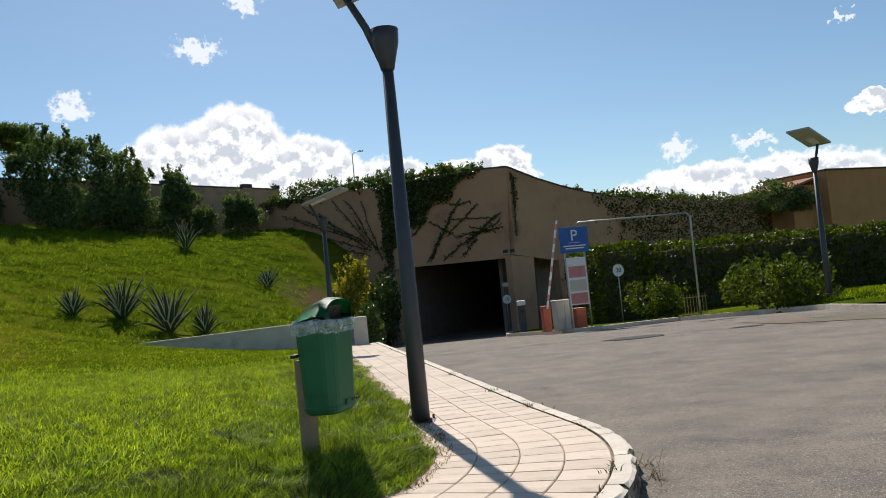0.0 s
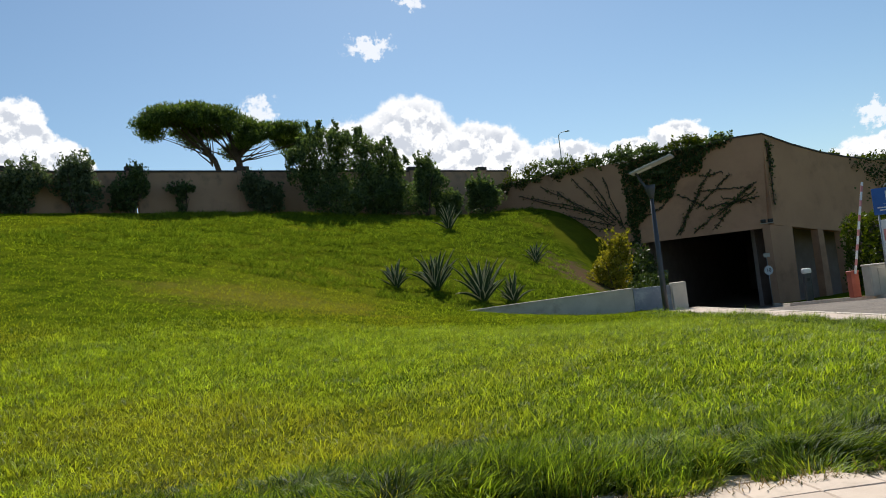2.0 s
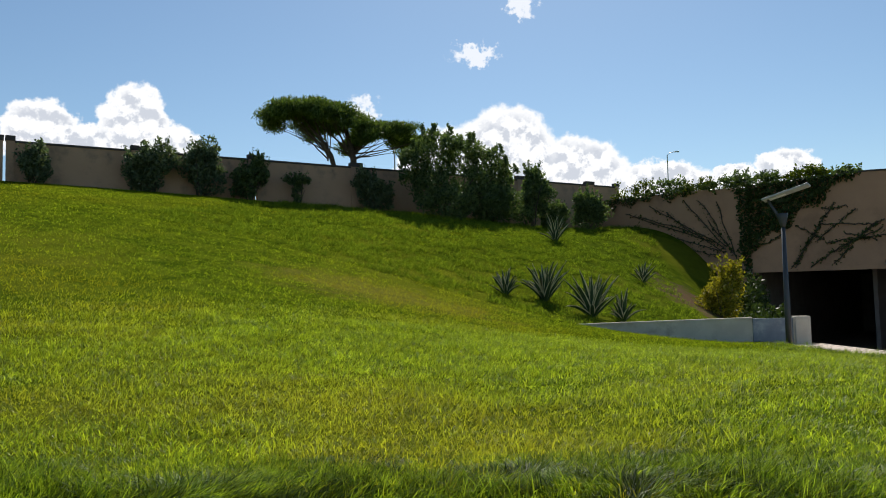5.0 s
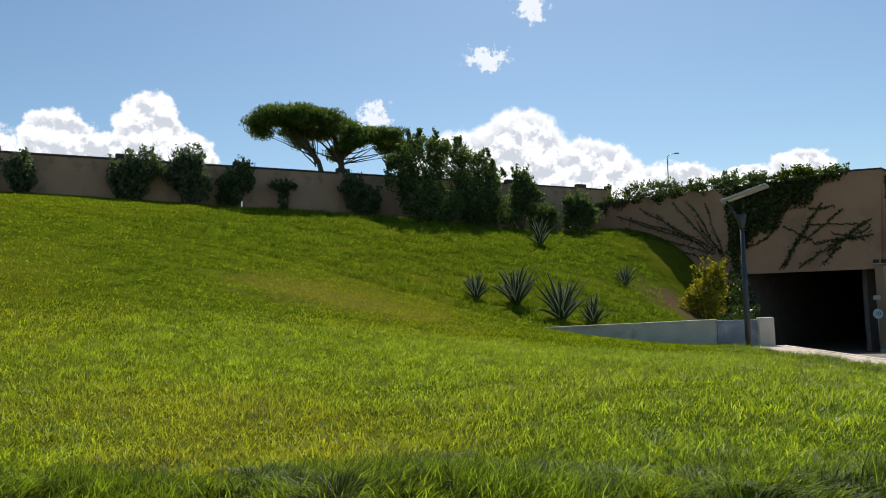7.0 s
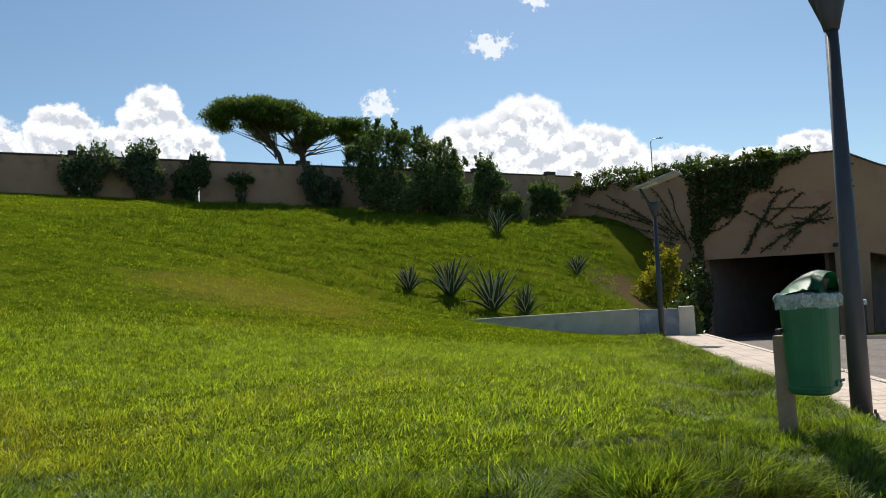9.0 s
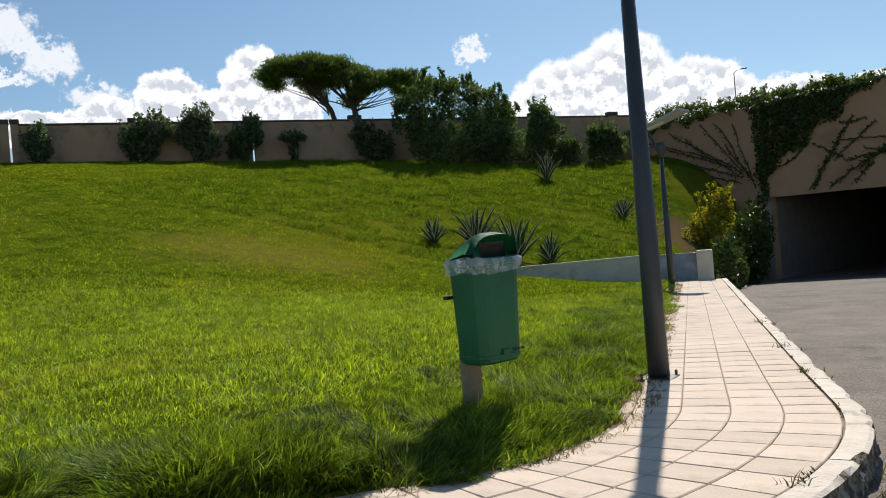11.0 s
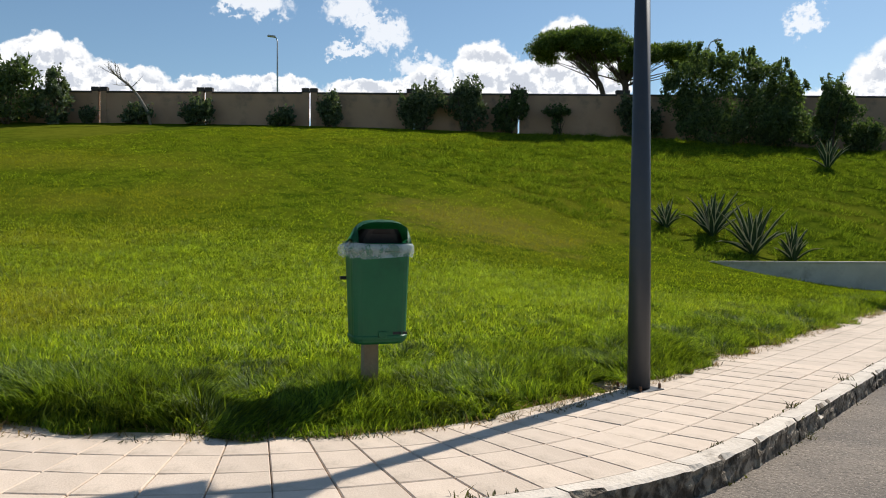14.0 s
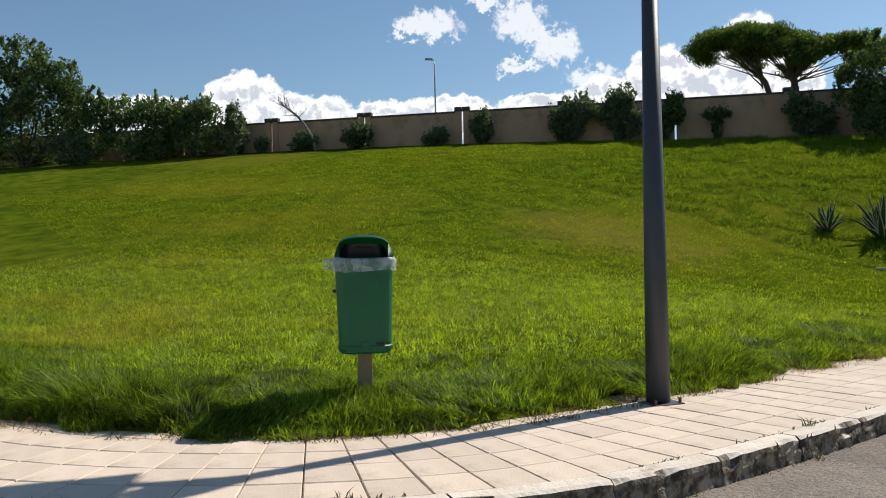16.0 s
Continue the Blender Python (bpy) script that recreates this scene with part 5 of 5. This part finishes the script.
# ---- house on the far side ----
house = thing("house", "ochre house with a low terracotta roof beyond the hedge", "house", (53.5, 74.0, 0), 18)
part("wall", block(-5, 0, 0, 12, 8, 9.2), M_OCHRE, house)
part("wing", block(-8.5, 1.5, 0, -5, 8, 8.0), M_OCHRE, house)
part("roof", block(-5.15, -0.15, 9.2, 12.15, 8.1, 9.36, 0.02), M_COPING, house, "thin dark roof edge")
part("wing_roof", prism([(-9, 1.0, 7.6), (-5, 1.0, 8.6), (-5, 8.3, 8.6), (-9, 8.3, 7.6)], (0, 0, 0), (0, 0, 0.22)), M_TERRACOTTA, house)
bush("tree", "dark bushy tree beside the ochre house", (43.5, 73.0, 5.2), [(0, 0, 1.8, 2.6, 2.0, 1.5), (2.2, 0, 1.4, 2.0, 1.6, 1.2)], 2600, 0.16, M_LEAF, 5, "", 45, 2.0, 0.45, "tree")

# ---- patches in the road ----
rp = random.Random(8)


def road_patch(x, y, lx, ly, mat, label, turn=0.0):
    bm = bmesh.new()
    n = 18
    ring = []
    for k in range(n):
        a = 2 * math.pi * k / n
        r = rp.uniform(0.75, 1.1)
        px, py = x + lx * r * math.cos(a) * math.cos(turn) - ly * r * math.sin(a) * math.sin(turn), y + lx * r * math.cos(a) * math.sin(turn) + ly * r * math.sin(a) * math.cos(turn)
        ring.append(bm.verts.new((px, py, float(road_z(py)) + 0.014)))
    bm.faces.new(ring)
    return tagged(part("road_patch", bm, mat), label, "road", kind="structure")


for px, py, lx, ly in ((8.9, 27.0, 1.2, 0.35), (9.8, 24.8, 0.35, 0.25), (9.6, 18.6, 0.5, 0.2), (11.4, 23.8, 0.9, 0.3), (6.8, 19.0, 0.9, 0.5)):
    road_patch(px, py, lx, ly, M_TAR, "dark worn patch in the asphalt")
road_patch(12.0, 17.6, 1.1, 3.2, M_EARTH, "brown dirt washed over the road edge", 0.5)

# ---- paving tiles and kerb stones, laid one by one ----
rt = random.Random(3)


def slab(name, a, b, c, d, top, thick, mat, parent, tilt=0.0, bevel=0.006):
    """One four-cornered stone with softened upper edges."""
    cen = (Vector((*a, 0)) + Vector((*b, 0)) + Vector((*c, 0)) + Vector((*d, 0))) / 4
    cs = [Vector((*p, 0)) - cen for p in (a, b, c, d)]
    zs = [top(p[0], p[1]) for p in (a, b, c, d)]
    cen.z = sum(zs) / 4
    lift = [rt.uniform(-tilt, tilt) for _ in range(4)]
    v = [(*(q.xy), z - cen.z - thick) for q, z in zip(cs, zs)]
    v += [(*(q.xy), z - cen.z - bevel + l) for q, z, l in zip(cs, zs, lift)]
    v += [(*(q.xy * (1 - bevel / max(q.xy.length, 0.05) * 1.4)), z - cen.z + l) for q, z, l in zip(cs, zs, lift)]
    f = [(8, 9, 10, 11)] + [(k, (k + 1) % 4, 4 + (k + 1) % 4, 4 + k) for k in range(4)] + [(4 + k, 4 + (k + 1) % 4, 8 + (k + 1) % 4, 8 + k) for k in range(4)]
    me = mesh_of(name, v, f, mat)
    ob = new(name, me)
    ob.parent = parent
    ob.matrix_basis = Matrix.Translation(cen)
    return ob


def pave_top(x, y):
    return float(pave_z(y))


ROWS_IN = [KERB_W + 0.012 + i * TILE for i in range(6)]
g = 0.0036
rest = []
s = S0
while s < S1 - TILE:
    for i in range(5):
        i0, i1 = ROWS_IN[i] + g, ROWS_IN[i + 1] - g
        if i == 4 and (10.5 < s < 11.7 or rt.random() < 0.02):
            continue
        p = [kerb_point(s + g, i0), kerb_point(s + TILE - g, i0), kerb_point(s + TILE - g, i1), kerb_point(s + g, i1)]
        near = -4.0 < s < 13.5
        if near:
            slab("tile", *p, pave_top, 0.04, M_TILE, pavement, 0.0025)
        else:
            rest.append(p)
    s += TILE
bm = bmesh.new()
for p in rest:
    lo = [bm.verts.new((x, y, pave_top(x, y) - 0.03)) for x, y in p]
    hi = [bm.verts.new((x, y, pave_top(x, y) + rt.uniform(-0.001, 0.001))) for x, y in p]
    bm.faces.new(hi)
    for k in range(4):
        bm.faces.new((lo[k], lo[(k + 1) % 4], hi[(k + 1) % 4], hi[k]))
bmesh.ops.recalc_face_normals(bm, faces=bm.faces)
tagged(part("paving_far", bm, M_TILE, pavement, "pale tiles further along"), kind="stuff")


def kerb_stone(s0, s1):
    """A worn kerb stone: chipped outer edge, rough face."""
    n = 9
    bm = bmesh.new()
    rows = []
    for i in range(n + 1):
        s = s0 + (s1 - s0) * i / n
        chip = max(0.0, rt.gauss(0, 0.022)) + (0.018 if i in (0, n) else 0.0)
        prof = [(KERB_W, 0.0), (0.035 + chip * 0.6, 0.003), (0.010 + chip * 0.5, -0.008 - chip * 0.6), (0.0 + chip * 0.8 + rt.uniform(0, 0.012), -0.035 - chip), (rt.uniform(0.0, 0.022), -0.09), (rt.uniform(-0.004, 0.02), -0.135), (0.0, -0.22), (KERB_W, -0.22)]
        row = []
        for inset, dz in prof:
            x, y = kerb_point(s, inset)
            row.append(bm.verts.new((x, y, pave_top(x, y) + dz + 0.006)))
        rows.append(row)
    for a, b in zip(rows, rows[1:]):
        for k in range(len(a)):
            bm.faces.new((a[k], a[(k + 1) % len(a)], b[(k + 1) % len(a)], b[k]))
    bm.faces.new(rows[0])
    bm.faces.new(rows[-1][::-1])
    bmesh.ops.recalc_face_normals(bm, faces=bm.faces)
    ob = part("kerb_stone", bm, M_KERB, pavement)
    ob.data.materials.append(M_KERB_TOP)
    # faces turned upward take the paler stone, the rest the darker one
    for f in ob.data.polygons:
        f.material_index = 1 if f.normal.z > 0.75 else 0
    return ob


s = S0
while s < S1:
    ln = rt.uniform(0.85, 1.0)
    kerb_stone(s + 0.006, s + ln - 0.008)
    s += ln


# ---- grass blades ----
def blades(name, label, xs, ys, heights, widths, mat, rg, lean=0.5, wind=(0.25, 0.1), two=True, zoff=-0.01, sway=0.35):
    n = len(xs)
    inner = kerb_in(xs, ys)
    top = np.where((ys < 27.4) & (lawn_in(xs, ys) <= 0), np.where(inner > 0, pave_z(ys), road_z(ys)), ground_z(xs, ys))
    base = np.stack([xs, ys, top + zoff], 1)
    a = rg.uniform(0, 2 * np.pi, n)
    side = np.stack([np.cos(a), np.sin(a), np.zeros(n)], 1) * (widths * 0.5)[:, None]
    # tufts: neighbouring blades lean the same way
    turn = 2.2 * np.sin(5.1 * xs + 2.0 * np.sin(3.3 * ys)) + 2.2 * np.sin(4.3 * ys - 1.7 * np.sin(2.9 * xs)) + 1.5 * np.sin(1.1 * xs - 0.8 * ys)
    pull = sway * (0.6 + 0.4 * np.sin(2.3 * xs + 3.1 * ys))
    d = np.stack([rg.normal(size=n) * lean + wind[0] + pull * np.cos(turn), rg.normal(size=n) * lean + wind[1] + pull * np.sin(turn), np.ones(n)], 1)
    d /= np.linalg.norm(d, axis=1, keepdims=True)
    mid = base + d * (heights * 0.55)[:, None]
    tip_d = d.copy()
    tip_d[:, 2] *= rg.uniform(0.05, 0.9, n)
    tip_d[:, :2] *= 1.8
    tip_d /= np.linalg.norm(tip_d, axis=1, keepdims=True)
    tip = mid + tip_d * (heights * 0.5)[:, None]
    if two:
        # a bent blade: two quads that share their middle edge
        v = np.stack([base - side, base + side, mid + side * 0.75, mid - side * 0.75, tip + side * 0.08, tip - side * 0.08], 1)
        me = bpy.data.meshes.new(name)
        me.vertices.add(n * 6)
        me.vertices.foreach_set("co", np.ascontiguousarray(v, dtype=np.float32).ravel())
        idx = (np.arange(n)[:, None] * 6 + np.array([0, 1, 2, 3, 3, 2, 4, 5])[None]).astype(np.int32)
        me.loops.add(n * 8)
        me.loops.foreach_set("vertex_index", idx.ravel())
        me.polygons.add(n * 2)
        me.polygons.foreach_set("loop_start", np.arange(0, n * 8, 4, dtype=np.int32))
        me.materials.append(mat)
        me.update(calc_edges=True)
    else:
        me = quads(name, np.stack([base - side, base + side, tip], 1), mat)
    return tagged(new(name, me), label, "grass", kind="stuff")


def lumps(x, y):
    return (0.5 + 0.15 * np.sin(x * 1.7 + 2 * np.sin(y * 0.8)) + 0.15 * np.sin(y * 2.1 + 1.5 * np.sin(x * 1.1))
            + 0.13 * np.sin(3.7 * x - 2.9 * y + 2 * np.sin(1.3 * x + 0.9 * y)) + 0.11 * np.sin(4.3 * y - 1.1 * x + 2 * np.sin(0.7 * x - 1.9 * y)))


def scatter(rg, n, x0, x1, y0, y1, inside):
    x, y = rg.uniform(x0, x1, n), rg.uniform(y0, y1, n)
    k = inside(x, y)
    return x[k], y[k]


rg = np.random.default_rng(5)


def on_lawn(x, y):
    wob = 0.10 * np.sin(x * 3.1 + y) + 0.07 * np.sin(x * 7.3 - y * 5.1)
    return (lawn_in(x, y) > 0.3 * wob + 0.45 * (lumps(x * 2.3, y * 2.3) - 0.52) * np.clip(1.5 - y / 30, 0.4, 1)) & ((y < 27.4) | (x < -8))


# long uncut fringe beside the paving
fs, fi = rg.uniform(-18.5, 21, 420000), 1.25 + 2.4 * rg.random(420000) ** 1.25
x, y = [np.array(v) for v in zip(*[kerb_point(float(s), float(i)) for s, i in zip(fs, fi)])]
keep = on_lawn(x, y) & (rg.random(len(x)) < np.clip(1.25 - (y - 8) / 9, 0.06, 1)) & (lumps(x * 1.6, y * 1.6) + rg.uniform(0, 0.7, len(x)) > 0.38)
x, y = x[keep], y[keep]
far_in = lawn_in(x, y)
h = (0.10 + 0.20 * lumps(x, y)) * np.clip(1.25 - far_in / 1.8, 0.35, 1) * rg.uniform(0.55, 1.3, len(x)) * np.clip(0.5 + far_in * 3, 0.5, 1)
blades("long_grass", "long dark green uncut grass leaning over the pavement edge", x, y, h, rg.uniform(0.005, 0.011, len(x)), M_TALL, rg, 0.34, (0.4, -0.15), sway=1.15)
# the mown lawn, nearer part
x, y = scatter(rg, 460000, -21, 0.4, 3.0, 20, lambda x, y: on_lawn(x, y) & (rg.random(len(x)) < sm((17.5 - np.hypot(x + 4, y - 3)) / 7)))
h = (0.05 + 0.075 * lumps(x * 1.3, y * 1.3)) * rg.uniform(0.6, 1.4, len(x))
blades("lawn_grass", "short bright green lawn grass", x, y, h, rg.uniform(0.007, 0.014, len(x)), M_LAWN, rg, 0.5, (0.2, 0.0), sway=0.45)
# further up the lawn
x, y = scatter(rg, 330000, -40, 1, 8, 50, lambda x, y: on_lawn(x, y) & (rg.random(len(x)) < sm((np.hypot(x + 4, y - 3) - 6) / 8)) & ((x - WALL0[0]) * WALL_N[0] + (y - WALL0[1]) * WALL_N[1] > 0.3))
h = (0.06 + 0.07 * lumps(x * 0.9, y * 0.9)) * rg.uniform(0.6, 1.4, len(x))
blades("lawn_grass", "bright green grass higher on the bank", x, y, h, rg.uniform(0.012, 0.026, len(x)), M_GRASS, rg, 0.6, (0.2, 0.0), False)
# rough tussocks on the steeper bank
x, y = scatter(rg, 230000, -26, 2, 28, 64, lambda x, y: ((x - WALL0[0]) * WALL_N[0] + (y - WALL0[1]) * WALL_N[1] > 0.3) & (kerb_in(x, y) > 2) & (lumps(x * 1.3, y * 1.3) > 0.5) & (~(((x + 1.6) ** 2 / 5 + (y - 44) ** 2 / 14) < 1) | (rg.random(len(x)) < 0.4)))
h = (0.16 + 0.26 * lumps(x * 2, y * 2)) * rg.uniform(0.6, 1.3, len(x))
blades("rough_grass", "rough tufted grass on the steep bank", x, y, h, rg.uniform(0.02, 0.04, len(x)), M_ROUGH, rg, 0.5, (0.2, 0.0), False)
# dry stalks where the lawn meets the paving
x, y = scatter(rg, 420000, -16, 1.2, 2.6, 26, lambda x, y: (np.abs(lawn_in(x, y) + 0.03) < 0.15) & (lumps(x * 2.2, y * 2.2) + rg.uniform(-0.2, 0.2, len(x)) > 0.45))
blades("dry_grass", "dry straw-coloured stalks along the paving edge", x, y, rg.uniform(0.02, 0.09, len(x)), rg.uniform(0.004, 0.008, len(x)), M_DRY, rg, 0.9, (0.2, -0.2), True, 0.0)
# earth-brown and green litter creeping out over the tiles
x, y = scatter(rg, 420000, -16, 1.2, 2.6, 27, lambda x, y: (lawn_in(x, y) > -0.22) & (lawn_in(x, y) < 0.1) & (lumps(x * 3.1 + 4, y * 3.1) + rg.uniform(-0.12, 0.12, len(x)) > 0.62))
blades("creeping_grass", "low dark grass creeping over the edge of the tiles", x, y, rg.uniform(0.02, 0.06, len(x)), rg.uniform(0.005, 0.010, len(x)), M_WEED, rg, 1.2, (0.2, -0.2), True, 0.0)
# weeds in the kerb joints
wx, wy = [], []
for i in range(2600):
    s = rt.uniform(-18, 9)
    if math.sin(s * 2.7 + 2 * math.sin(s * 1.3)) + 0.6 * math.sin(s * 7.1) < 0.15:
        continue
    px, py = kerb_point(s, rt.choice((KERB_W + 0.006, KERB_W + 0.006, -0.012)) + rt.gauss(0, 0.010))
    wx.append(px)
    wy.append(py)
wx, wy = np.array(wx), np.array(wy)
blades("joint_weeds", "low dark weeds and dirt in the joint behind the kerb", wx, wy, rg.uniform(0.01, 0.05, len(wx)), rg.uniform(0.008, 0.016, len(wx)), M_WEED, rg, 0.5, (0, 0))
wx, wy = [], []
for s, k in ((2.2, 14), (4.1, 12), (5.6, 20), (6.4, 14), (7.9, 12), (-1.5, 30), (-3.2, 24), (-6.0, 24)):
    px, py = kerb_point(s, KERB_W + 0.005)
    wx += [px + rt.gauss(0, 0.035) for _ in range(k)]
    wy += [py + rt.gauss(0, 0.035) for _ in range(k)]
    px, py = kerb_point(s + 0.3, -0.03)
    wx += [px + rt.gauss(0, 0.03) for _ in range(k // 2)]
    wy += [py + rt.gauss(0, 0.03) for _ in range(k // 2)]
wx, wy = np.array(wx), np.array(wy)
blades("kerb_weeds", "small weeds growing in the kerb joints", wx, wy, rg.uniform(0.03, 0.11, len(wx)), rg.uniform(0.006, 0.012, len(wx)), M_WEED, rg, 0.5, (0, 0))
# a dry stalky weed at the foot of the kerb
wx, wy = [], []
for s, k in ((1.35, 16), (1.75, 26), (2.1, 8)):
    px, py = kerb_point(s, -0.10)
    wx += [px + rt.gauss(0, 0.05) for _ in range(k)]
    wy += [py + rt.gauss(0, 0.05) for _ in range(k)]
wx, wy = np.array(wx), np.array(wy)
blades("dry_weed", "dry brown stalky weed at the foot of the kerb", wx, wy, rg.uniform(0.06, 0.24, len(wx)), rg.uniform(0.004, 0.008, len(wx)), M_WEED, rg, 0.9, (0, 0))
# turf on the raised verge across the road
x, y = scatter(rg, 60000, 14.2, 24, 6, 26, lambda x, y: x > np.interp(y, [0.0, 10.0, 17.5, 22.0, 26.5], [12.4, 12.9, 13.5, 14.0, 14.1]) + 0.5)
base = np.stack([x, y, verge_z(x, y) - 0.01], 1)
tip = base + np.stack([rg.normal(size=len(x)) * 0.05, rg.normal(size=len(x)) * 0.05, rg.uniform(0.06, 0.16, len(x))], 1)
a = rg.uniform(0, 2 * np.pi, len(x))
side = np.stack([np.cos(a), np.sin(a), np.zeros(len(x))], 1) * 0.012
tagged(new("verge_grass", quads("verge_grass", np.stack([base - side, base + side, tip], 1), M_GRASS)), "bright green grass on the raised verge", "grass", kind="stuff")
